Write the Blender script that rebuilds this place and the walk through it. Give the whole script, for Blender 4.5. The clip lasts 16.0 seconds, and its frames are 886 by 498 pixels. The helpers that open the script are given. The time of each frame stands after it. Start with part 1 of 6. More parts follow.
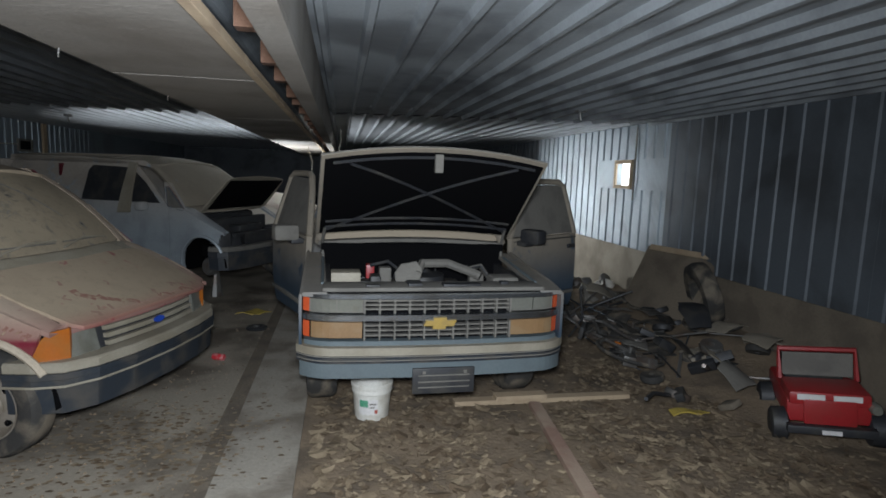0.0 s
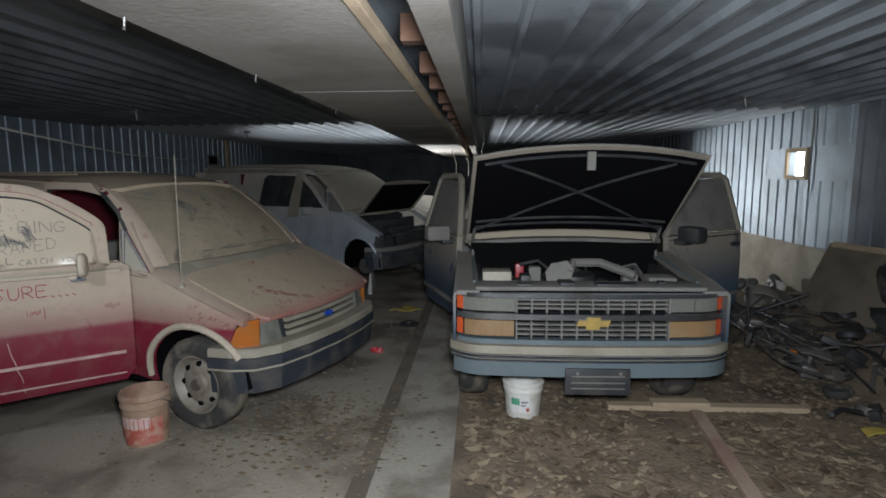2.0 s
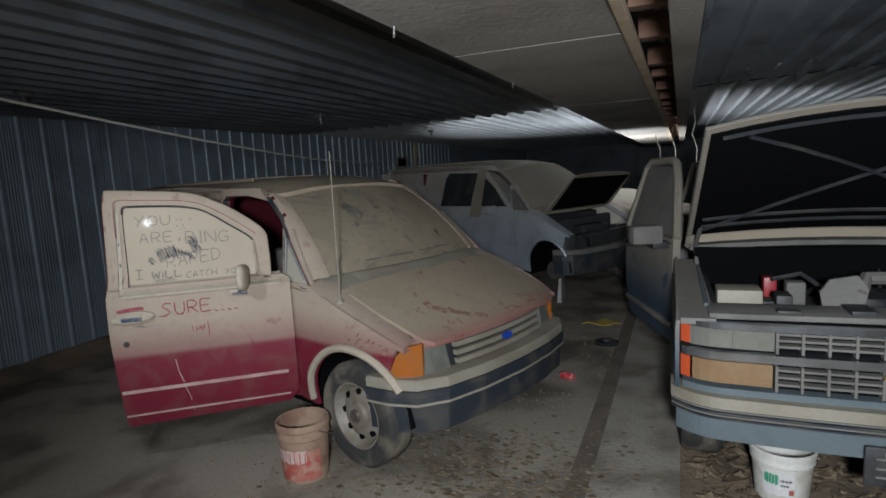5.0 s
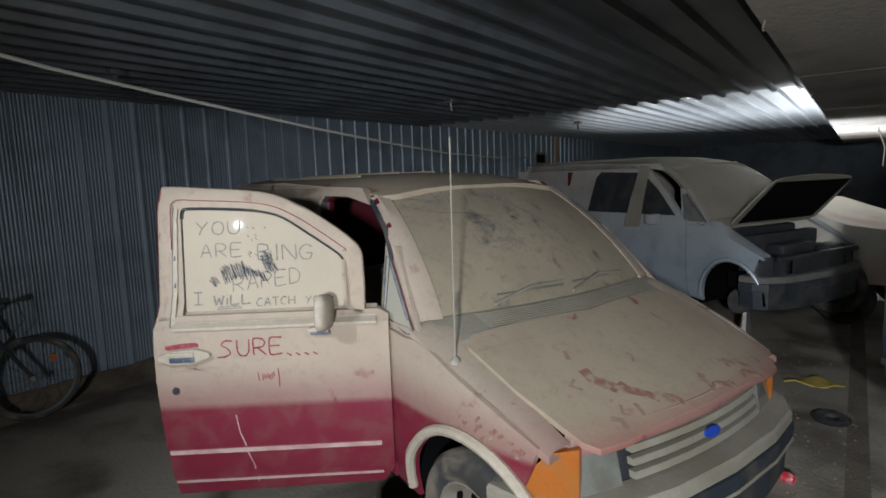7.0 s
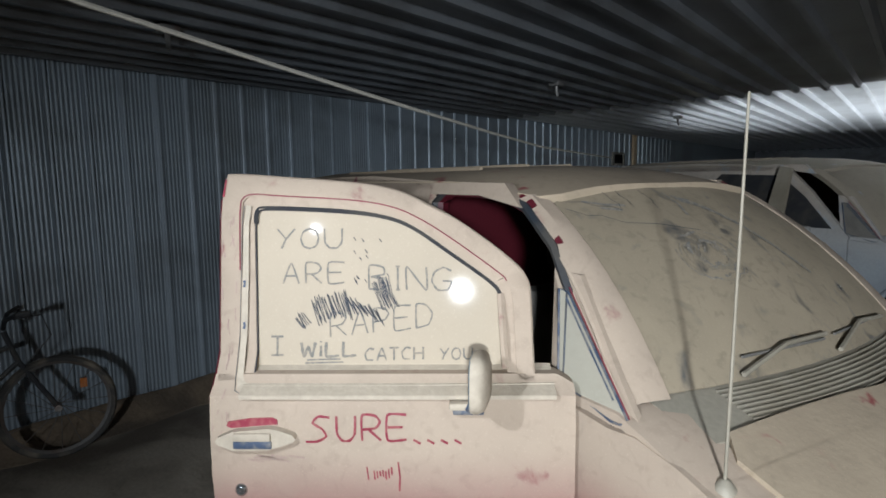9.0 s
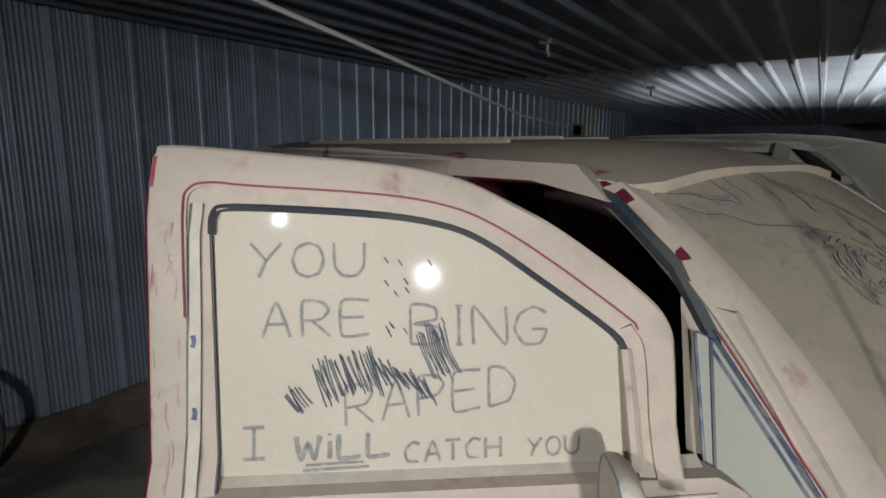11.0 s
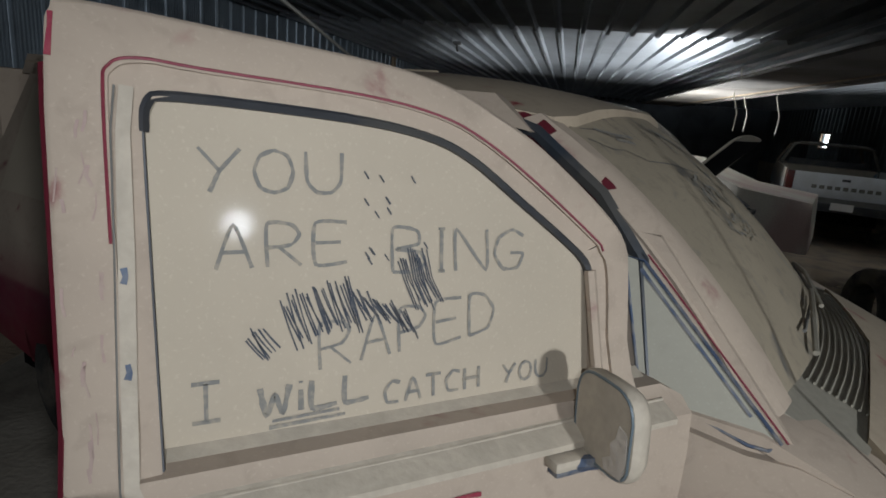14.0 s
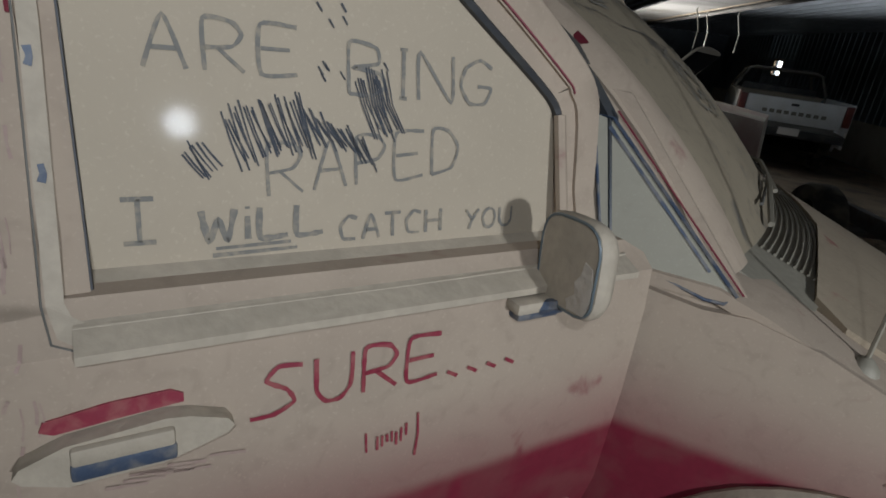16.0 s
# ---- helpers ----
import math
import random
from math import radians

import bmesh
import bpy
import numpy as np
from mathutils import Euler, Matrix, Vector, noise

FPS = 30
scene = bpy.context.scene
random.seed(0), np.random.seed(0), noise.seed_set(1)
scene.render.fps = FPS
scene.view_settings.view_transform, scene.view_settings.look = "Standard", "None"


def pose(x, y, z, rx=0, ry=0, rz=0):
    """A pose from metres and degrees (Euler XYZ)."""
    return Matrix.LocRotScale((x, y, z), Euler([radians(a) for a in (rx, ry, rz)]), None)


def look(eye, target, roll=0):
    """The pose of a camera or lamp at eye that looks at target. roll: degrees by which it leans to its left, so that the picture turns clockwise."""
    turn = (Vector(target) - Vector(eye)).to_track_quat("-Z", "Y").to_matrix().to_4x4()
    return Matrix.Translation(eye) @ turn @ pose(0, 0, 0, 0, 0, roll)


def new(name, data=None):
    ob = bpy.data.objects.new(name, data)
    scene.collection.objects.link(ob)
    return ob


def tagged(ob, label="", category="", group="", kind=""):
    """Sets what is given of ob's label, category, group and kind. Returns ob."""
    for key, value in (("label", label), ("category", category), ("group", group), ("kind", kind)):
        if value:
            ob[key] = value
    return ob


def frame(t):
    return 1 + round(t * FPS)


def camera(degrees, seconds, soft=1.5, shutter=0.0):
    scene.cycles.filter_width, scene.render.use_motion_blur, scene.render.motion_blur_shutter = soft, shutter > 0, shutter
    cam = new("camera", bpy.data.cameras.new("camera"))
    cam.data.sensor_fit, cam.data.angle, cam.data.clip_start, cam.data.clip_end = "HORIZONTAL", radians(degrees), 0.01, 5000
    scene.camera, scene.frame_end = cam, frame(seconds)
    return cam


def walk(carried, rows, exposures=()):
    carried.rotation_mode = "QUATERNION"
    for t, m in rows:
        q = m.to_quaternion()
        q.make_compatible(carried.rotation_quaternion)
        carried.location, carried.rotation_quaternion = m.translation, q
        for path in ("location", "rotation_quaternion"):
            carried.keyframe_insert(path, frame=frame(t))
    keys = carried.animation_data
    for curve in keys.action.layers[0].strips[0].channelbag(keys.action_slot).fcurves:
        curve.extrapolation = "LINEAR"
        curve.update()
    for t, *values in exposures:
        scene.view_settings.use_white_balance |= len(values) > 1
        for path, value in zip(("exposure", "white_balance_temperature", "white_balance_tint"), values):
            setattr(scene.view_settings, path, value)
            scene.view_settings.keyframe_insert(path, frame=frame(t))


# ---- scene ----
cam = camera(76.2, 16.0, soft=1.7)
PATH = [
    (0, (0.289, 0.248, 1.823), (0.644, 2.199, 1.562), 2.0),
    (0.5, (0.262, 0.239, 1.823), (0.499, 2.207, 1.558), 1.4),
    (1, (0.225, 0.231, 1.82), (0.342, 2.209, 1.553), 0.8),
    (1.5, (0.197, 0.217, 1.827), (0.189, 2.198, 1.558), 0.3),
    (2, (0.198, 0.209, 1.824), (0.067, 2.186, 1.555), -0.2),
    (2.5, (0.202, 0.221, 1.812), (-0.06, 2.186, 1.545), -0.7),
    (3, (0.169, 0.264, 1.805), (-0.206, 2.211, 1.537), -1.2),
    (3.5, (0.087, 0.44, 1.804), (-0.421, 2.355, 1.534), -1.8),
    (4, (0.049, 0.596, 1.798), (-0.575, 2.477, 1.534), -2.5),
    (4.2, (0.057, 0.69, 1.789), (-0.595, 2.562, 1.523), -2.5),
    (6.3, (-0.241, 1.815, 1.77), (-1.285, 3.504, 1.525), -2.7),
    (6.5, (-0.33, 1.926, 1.781), (-1.418, 3.585, 1.531), -2.1),
    (7, (-0.586, 2.143, 1.794), (-1.759, 3.743, 1.542), -1.9),
    (7.5, (-0.863, 2.286, 1.774), (-2.064, 3.865, 1.523), -1.5),
    (8, (-1.101, 2.485, 1.8), (-2.339, 4.036, 1.552), -1.3),
    (8.5, (-1.323, 2.582, 1.762), (-2.59, 4.108, 1.513), -0.8),
    (9, (-1.599, 2.606, 1.769), (-2.875, 4.126, 1.523), -0.6),
    (9.5, (-1.725, 2.692, 1.76), (-2.999, 4.214, 1.51), -0.7),
    (9.7, (-1.78, 2.745, 1.774), (-3.051, 4.268, 1.523), -0.8),
    (11.8, (-2.54, 3.017, 1.792), (-3.422, 4.768, 1.396), 1.6),
    (12, (-2.575, 3.006, 1.774), (-3.403, 4.788, 1.403), 1.9),
    (12.5, (-2.646, 2.952, 1.752), (-3.295, 4.801, 1.352), 3.2),
    (13, (-2.663, 2.942, 1.738), (-3.173, 4.828, 1.309), 4.2),
    (13.5, (-2.654, 2.93, 1.712), (-3.085, 4.829, 1.255), 4.7),
    (14, (-2.642, 2.927, 1.696), (-3.016, 4.833, 1.219), 4.9),
    (14.5, (-2.659, 2.926, 1.664), (-2.977, 4.833, 1.152), 5.4),
    (15, (-2.638, 2.935, 1.613), (-2.911, 4.838, 1.059), 5.8),
    (15.5, (-2.644, 2.944, 1.552), (-2.874, 4.834, 0.942), 6.2),
    (16, (-2.643, 2.949, 1.534), (-2.819, 4.809, 0.819), 7.6),
]
EXPOSURES = [(0, 0.0), (2, -0.1), (4, -0.15), (6.5, 0.4), (7.5, 0.65), (9, 0.9), (12, 0.2), (13, 0.0), (14.5, -0.15), (16, -0.4)]
walk(cam, [(t, look(eye, target, roll)) for t, eye, target, roll in PATH], EXPOSURES)

# ---- light ----
world = bpy.data.worlds.new("world")
scene.world = world
world.use_nodes = True
sky = world.node_tree.nodes.new("ShaderNodeTexSky")
sky.sky_type, sky.sun_disc = "NISHITA", False
sky.sun_elevation, sky.sun_rotation = radians(35), radians(90)
backing = world.node_tree.nodes["Background"]
world.node_tree.links.new(sky.outputs[0], backing.inputs[0])
backing.inputs[1].default_value = 0.12


def lamp(name, kind, place, energy, color, aim=None, size=0.1):
    data = bpy.data.lights.new(name, kind)
    data.energy, data.color = energy, color
    if kind == "AREA":
        data.size = size
    else:
        data.shadow_soft_size = size
    ob = new(name, data)
    ob.matrix_world = look(place, aim) if aim else Matrix.Translation(place)
    return ob


# two fixed lamps stand in for the walker's moving torch: at the start, and one added beside the open door
torch = lamp("torch_stand_in", "SPOT", (0.25, 0.34, 1.94), 760, (0.88, 0.96, 1.06), (0.2, 4.5, 0.5), 0.12)
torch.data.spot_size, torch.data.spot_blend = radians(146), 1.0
torch_end = lamp("torch_stand_in", "SPOT", (-2.55, 2.6, 1.88), 38, (0.86, 0.95, 1.08), (-2.75, 4.0, 1.38), 0.02)
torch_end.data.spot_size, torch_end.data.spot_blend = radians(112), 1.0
# a work lamp behind the pickups throws a round pool of light on the ceiling
work = lamp("work_light", "SPOT", (-1.0, 12.6, 0.95), 420, (0.92, 0.96, 1.0), (-1.0, 12.7, 2.7), 0.05)
work.data.spot_size, work.data.spot_blend = radians(139), 0.15

# added fill lamp for the east wall, at a made-up unseen doorway in the west wall, far back
wall_fill = lamp("east_wall_fill", "AREA", (-6.15, 18.5, 1.05), 30, (0.9, 0.94, 0.97), (4.4, 9.7, 1.5), 1.0)
wall_fill.data.spread = radians(20)
wall_fill.data.shape, wall_fill.data.size, wall_fill.data.size_y = "RECTANGLE", 1.3, 1.9

# ---- materials ----


def material(name, base, rough=0.6, metal=0.0, second=None, scale=6.0, amount=0.5, bump=0.15, grain=60.0, dust=None, emit=None, spec=0.5, wave=0.0, edge=0.0, island=None):
    """base: colour; second: the colour of stains of that scale; dust: (colour, low z, high z, most, patchiness) settles above low z."""
    m = bpy.data.materials.new(name)
    m.use_nodes = True
    nt = m.node_tree
    b = nt.nodes["Principled BSDF"]
    b.inputs["Roughness"].default_value, b.inputs["Metallic"].default_value = rough, metal
    b.inputs["Specular IOR Level"].default_value = spec
    pos = nt.nodes.new("ShaderNodeNewGeometry").outputs["Position"]

    def node_noise(sc, detail=4.0, dist=0.0):
        n = nt.nodes.new("ShaderNodeTexNoise")
        n.inputs["Scale"].default_value, n.inputs["Detail"].default_value, n.inputs["Distortion"].default_value = sc, detail, dist
        nt.links.new(pos, n.inputs["Vector"])
        return n.outputs["Fac"]

    def ramp(fac, lo, hi):
        r = nt.nodes.new("ShaderNodeMapRange")
        r.interpolation_type = "SMOOTHSTEP"
        nt.links.new(fac, r.inputs["Value"])
        r.inputs["From Min"].default_value, r.inputs["From Max"].default_value = lo, hi
        return r.outputs["Result"]

    def mix(fac, a, c):
        x = nt.nodes.new("ShaderNodeMix")
        x.data_type = "RGBA"
        if hasattr(fac, "node"):
            nt.links.new(fac, x.inputs[0])
        else:
            x.inputs[0].default_value = fac
        for sock, val in ((x.inputs[6], a), (x.inputs[7], c)):
            if hasattr(val, "node"):
                nt.links.new(val, sock)
            else:
                sock.default_value = (*val, 1)
        return x.outputs[2]

    def times(a, c):
        x = nt.nodes.new("ShaderNodeMath")
        x.operation = "MULTIPLY"
        for i, val in enumerate((a, c)):
            if hasattr(val, "node"):
                nt.links.new(val, x.inputs[i])
            else:
                x.inputs[i].default_value = val
        return x.outputs[0]

    fine = node_noise(grain, 3)
    col = mix(times(ramp(fine, 0.3, 0.7), 0.35), base, [c * 0.72 for c in base])
    if second:
        col = mix(times(ramp(node_noise(scale, 6, 0.4), 0.42, 0.68), amount), col, second)
    if island:
        col = mix(ramp(nt.nodes.new("ShaderNodeNewGeometry").outputs["Random Per Island"], 0.0, 1.0), col, island)
    if dust:
        dcol, lo, hi, most, patch = dust
        z = nt.nodes.new("ShaderNodeSeparateXYZ")
        nt.links.new(pos, z.inputs[0])
        height = ramp(z.outputs[2], lo, hi)
        if edge:
            # a moulding holds back part of the dust below a sharp line
            both = nt.nodes.new("ShaderNodeMath")
            both.operation = "ADD"
            nt.links.new(times(ramp(z.outputs[2], edge - 0.022, edge + 0.022), 0.42), both.inputs[0])
            nt.links.new(times(height, 0.58), both.inputs[1])
            height = both.outputs[0]
        spots = ramp(node_noise(7, 6, 0.5), 0.24, 0.24 + patch + 0.01)
        d = times(times(height, most), spots)
        dmix = mix(times(ramp(node_noise(3, 6, 0.6), 0.35, 0.7), min(0.6, 0.15 + patch * 2)), dcol, [c * 0.74 for c in dcol])
        dmix = mix(times(ramp(node_noise(22, 7, 0.8), 0.5, 0.72), min(0.5, patch * 2.5)), dmix, [c * 0.62 for c in dcol])
        dmix = mix(times(ramp(node_noise(170, 2), 0.58, 0.75), 0.5), dmix, [c * 1.18 for c in dcol])
        col = mix(d, col, dmix)
        rr = nt.nodes.new("ShaderNodeMapRange")
        nt.links.new(d, rr.inputs["Value"])
        rr.inputs["To Min"].default_value, rr.inputs["To Max"].default_value = rough, 0.92
        nt.links.new(rr.outputs[0], b.inputs["Roughness"])
        if metal:
            r2 = nt.nodes.new("ShaderNodeMapRange")
            nt.links.new(d, r2.inputs["Value"])
            r2.inputs["To Min"].default_value, r2.inputs["To Max"].default_value = metal, 0.0
            nt.links.new(r2.outputs[0], b.inputs["Metallic"])
    nt.links.new(col, b.inputs["Base Color"])
    if bump:
        bp = nt.nodes.new("ShaderNodeBump")
        bp.inputs["Strength"].default_value, bp.inputs["Distance"].default_value = bump, 0.01
        if wave:
            # fine vertical corrugation
            bp.inputs["Strength"].default_value, bp.inputs["Distance"].default_value = 0.5, 0.004
            part_y = nt.nodes.new("ShaderNodeSeparateXYZ")
            nt.links.new(pos, part_y.inputs[0])
            sine = nt.nodes.new("ShaderNodeMath")
            sine.operation = "SINE"
            nt.links.new(times(part_y.outputs[1], 2 * math.pi / wave), sine.inputs[0])
            nt.links.new(sine.outputs[0], bp.inputs["Height"])
        else:
            nt.links.new(fine, bp.inputs["Height"])
        nt.links.new(bp.outputs[0], b.inputs["Normal"])
    if emit:
        b.inputs["Emission Color"].default_value, b.inputs["Emission Strength"].default_value = (*emit[0], 1), emit[1]
    return m


TAN = (0.39, 0.315, 0.235)
STEEL_WALL = material("galvanised_wall", (0.25, 0.295, 0.33), 0.42, 0.35, (0.16, 0.18, 0.19), 2.0, 0.7, 0.12, 90, wave=0.031)
STEEL_DARK = material("dark_ceiling_steel", (0.15, 0.16, 0.17), 0.34, 0.45, (0.07, 0.07, 0.07), 1.6, 0.7, 0.1, 50)
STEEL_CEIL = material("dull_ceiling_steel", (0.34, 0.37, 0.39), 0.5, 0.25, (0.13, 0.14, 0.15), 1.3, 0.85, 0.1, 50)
STEEL_PALE = material("bright_ceiling_steel", (0.62, 0.66, 0.70), 0.35, 0.7, (0.45, 0.48, 0.5), 2.0, 0.5, 0.08, 50)
CONCRETE = material("dirty_concrete", (0.30, 0.262, 0.205), 0.85, 0, (0.07, 0.052, 0.036), 1.5, 0.85, 0.5, 35)
CONCRETE_PALE = material("scraped_concrete", (0.32, 0.29, 0.24), 0.85, 0, (0.12, 0.095, 0.07), 2.2, 0.8, 0.5, 35)
DARK_BROWN = material("dark_brown_dirt_and_shade", (0.16, 0.13, 0.095), 0.95, 0, (0.08, 0.065, 0.05), 3, 0.6, 0.6, 40)
DIRT = material("brown_dirt", (0.205, 0.152, 0.10), 0.95, 0, (0.075, 0.058, 0.042), 2.5, 0.8, 1.0, 30)
LEAF_A = material("dry_leaf", (0.29, 0.225, 0.145), 0.8, 0, (0.15, 0.105, 0.065), 9, 0.6, 0.3, 80, island=(0.10, 0.068, 0.04))
PANEL = material("ceiling_board", (0.225, 0.205, 0.178), 0.8, 0, (0.12, 0.10, 0.078), 1.6, 0.7, 0.3, 40)
WOOD = material("raw_timber", (0.38, 0.29, 0.19), 0.8, 0, (0.24, 0.17, 0.11), 5, 0.6, 0.4, 70)
WOOD_RED = material("reddish_plank", (0.25, 0.155, 0.115), 0.8, 0, (0.33, 0.26, 0.19), 4, 0.7, 0.4, 60)
BRICK_RUST = material("orange_block", (0.13, 0.065, 0.038), 0.9, 0, (0.16, 0.09, 0.06), 6, 0.6, 0.5, 50)
# near-black: real black linings, plus shade painted into recesses and openings
DARK = material("black_lining_and_recess_shade", (0.005, 0.005, 0.0055), 0.95, spec=0.03)
BLACK = material("black_plastic", (0.022, 0.023, 0.026), 0.55, 0, (0.06, 0.055, 0.045), 6, 0.6, 0.2, 60)
RUBBER = material("dusty_tyre", (0.035, 0.033, 0.03), 0.85, 0, (0.2, 0.165, 0.12), 5, 0.75, 0.4, 60)
WINE = material("wine_red_paint", (0.17, 0.014, 0.03), 0.42, 0, (0.17, 0.05, 0.05), 9, 0.6, 0.04, 60, dust=(TAN, 0.74, 1.0, 0.94, 0.12), edge=0.765)
WINE_INSIDE = material("wine_red_trim", (0.09, 0.008, 0.015), 0.5)
STRIPE = material("pale_body_stripe", (0.52, 0.36, 0.33), 0.6, 0, (0.3, 0.1, 0.1), 8, 0.5, 0.1)
RED_LINE = material("fine_red_line", (0.20, 0.03, 0.045), 0.6)
DUSTY_GLASS = material("dust_covered_glass", (0.06, 0.065, 0.07), 0.12, 0, None, dust=((0.42, 0.348, 0.255), 0.2, 0.5, 0.95, 0.02), bump=0.04)
QUARTER_GLASS = material("hazy_quarter_glass", (0.10, 0.11, 0.10), 0.07, 0, None, dust=((0.37, 0.34, 0.265), 0.2, 0.5, 0.88, 0.05), bump=0.02)
SCREEN_GLASS = material("streaked_windscreen", (0.055, 0.06, 0.065), 0.2, 0, None, dust=((0.285, 0.232, 0.157), 0.2, 0.5, 0.95, 0.2), bump=0.06)
for m in (DUSTY_GLASS, QUARTER_GLASS):
    # the smooth pane still glints through its dust
    m.node_tree.nodes["Principled BSDF"].inputs["Coat Weight"].default_value = 0.025
    m.node_tree.nodes["Principled BSDF"].inputs["Coat Roughness"].default_value = 0.08
DUST_TOP = material("dust_on_hood", (0.23, 0.012, 0.03), 0.4, 0, None, dust=((0.34, 0.275, 0.19), 0.72, 0.90, 0.97, 0.13), bump=0.12)
SILVER = material("pale_blue_silver_paint", (0.34, 0.38, 0.405), 0.4, 0.15, (0.2, 0.22, 0.24), 3, 0.5, 0.04, 60, dust=(TAN, 0.8, 1.7, 0.75, 0.2))
SILVER_TOP = material("dusty_silver_paint", (0.28, 0.31, 0.34), 0.4, 0.1, None, dust=((0.27, 0.23, 0.17), 0.5, 1.2, 0.95, 0.1), bump=0.05)
NAVY = material("faded_blue_grey_paint", (0.055, 0.085, 0.12), 0.35, 0.1, (0.03, 0.045, 0.06), 3, 0.5, 0.04, 60, dust=((0.26, 0.22, 0.165), 0.62, 1.25, 0.9, 0.15))
SLATE = material("slate_blue_valance", (0.125, 0.155, 0.165), 0.4, 0.1, (0.1, 0.12, 0.13), 4, 0.6, 0.1)
CHROME = material("dull_chrome", (0.52, 0.56, 0.60), 0.22, 0.95, (0.25, 0.22, 0.18), 5, 0.55, 0.05)
BUMPER = material("dusty_bumper", (0.30, 0.27, 0.21), 0.6, 0.15, (0.2, 0.17, 0.12), 3, 0.6, 0.15)
BUMPER_DARK = material("dark_bumper_strip", (0.022, 0.028, 0.036), 0.5, 0, (0.1, 0.085, 0.065), 5, 0.5, 0.1)
LENS = material("clear_lamp_lens", (0.36, 0.36, 0.31), 0.16, 0.6, (0.2, 0.185, 0.14), 6, 0.6, 0.05)
AMBER = material("amber_lens", (0.34, 0.095, 0.012), 0.15, 0, (0.26, 0.11, 0.03), 10, 0.6, 0.05)
AMBER_DUSTY = material("dusty_amber_lens", (0.24, 0.145, 0.07), 0.4, 0, (0.26, 0.19, 0.11), 6, 0.6, 0.05)
TAIL_LENS = material("dark_red_tail_lens", (0.12, 0.018, 0.015), 0.3, 0, (0.08, 0.03, 0.02), 8, 0.5)
RUB_RED = material("dust_rubbed_to_red_paint", (0.24, 0.12, 0.095), 0.7, 0, (0.33, 0.26, 0.18), 22, 1.0, 0.1, spec=0.2)
RED_LENS = material("red_orange_marker", (0.55, 0.09, 0.03), 0.2)
BLUE_OVAL = material("blue_badge", (0.02, 0.06, 0.35), 0.3)
GOLD = material("gold_badge", (0.48, 0.33, 0.09), 0.4, 0.4, (0.3, 0.22, 0.1), 12, 0.5)
RIM = material("grey_steel_rim", (0.25, 0.22, 0.18), 0.6, 0.25, (0.17, 0.14, 0.1), 8, 0.7, 0.2)
WHITE_PLASTIC = material("white_plastic", (0.60, 0.585, 0.53), 0.5, 0, (0.34, 0.3, 0.23), 7, 0.6, 0.1)
GREEN_LABEL = material("green_label", (0.04, 0.26, 0.14), 0.5)
RUSTY_BUCKET = material("rusty_bucket", (0.30, 0.20, 0.135), 0.8, 0, (0.17, 0.08, 0.05), 7, 0.7, 0.3)
RED_LABEL = material("torn_red_label", (0.36, 0.08, 0.055), 0.7, 0, (0.42, 0.27, 0.2), 14, 0.75, 0.2)
PALE_LABEL = material("torn_pale_label", (0.50, 0.40, 0.36), 0.8, 0, (0.5, 0.2, 0.18), 20, 0.6, 0.2)
TOY_RED = material("red_toy_plastic", (0.32, 0.02, 0.022), 0.4, 0, (0.25, 0.03, 0.025), 6, 0.6, 0.1)
GREY_DUST = material("dusty_grey", (0.16, 0.15, 0.13), 0.8, 0, (0.09, 0.085, 0.075), 5, 0.6, 0.2)
IRON = material("dirty_iron", (0.17, 0.165, 0.155), 0.42, 0.5, (0.12, 0.075, 0.05), 6, 0.6, 0.2)
BLUE_TUBE = material("blue_tube_paint", (0.06, 0.15, 0.23), 0.45, 0, (0.05, 0.07, 0.09), 8, 0.5)
YELLOW = material("yellowed_rag", (0.45, 0.33, 0.06), 0.8, 0, (0.25, 0.19, 0.07), 8, 0.6, 0.4)
PINK_CAR = material("faded_white_red_paint", (0.76, 0.70, 0.58), 0.5, 0, (0.4, 0.12, 0.12), 1.2, 0.5, 0.05)
WHITE_CAR = material("white_truck_paint", (0.58, 0.60, 0.62), 0.45, 0, (0.42, 0.42, 0.4), 3, 0.5, 0.05)
ROPE = material("pale_cord", (0.50, 0.47, 0.40), 0.8)
MARK_GLASS = material("finger_mark_on_glass", (0.185, 0.175, 0.155), 0.8, 0, (0.29, 0.25, 0.19), 70, 0.85, spec=0.2)
MARK_HAZE = material("smear_in_the_dust", (0.22, 0.19, 0.14), 0.8, 0, (0.29, 0.24, 0.17), 30, 0.8, spec=0.2)
BLUE_RUB = material("dark_blue_worn_rubber", (0.045, 0.065, 0.105), 0.5, 0, (0.22, 0.2, 0.17), 30, 0.6)
TRIM_PALE = material("dusty_pale_moulding", (0.42, 0.355, 0.27), 0.75, 0, (0.31, 0.265, 0.20), 14, 0.5, 0.2)
CHALK = material("peeled_chalky_dust", (0.56, 0.50, 0.42), 0.9, 0, (0.42, 0.36, 0.29), 40, 0.6, 0.5)
SMEAR = material("purple_red_smear", (0.33, 0.23, 0.19), 0.7, 0, (0.34, 0.26, 0.2), 40, 0.7)
# darker copy of STEEL_WALL: some grime, mostly shade painted into the colour
STEEL_SHADED = material("shaded_grimy_galvanised_wall", (0.10, 0.115, 0.13), 0.55, 0.2, (0.05, 0.053, 0.056), 1.5, 0.8, 0.12, 60)
MARK_RED = material("finger_mark_on_paint", (0.23, 0.02, 0.04), 0.5, 0, (0.32, 0.12, 0.1), 40, 0.5)
SCRATCH = material("dark_scratch", (0.055, 0.06, 0.07), 0.7, 0, (0.14, 0.13, 0.12), 60, 0.6, spec=0.2)
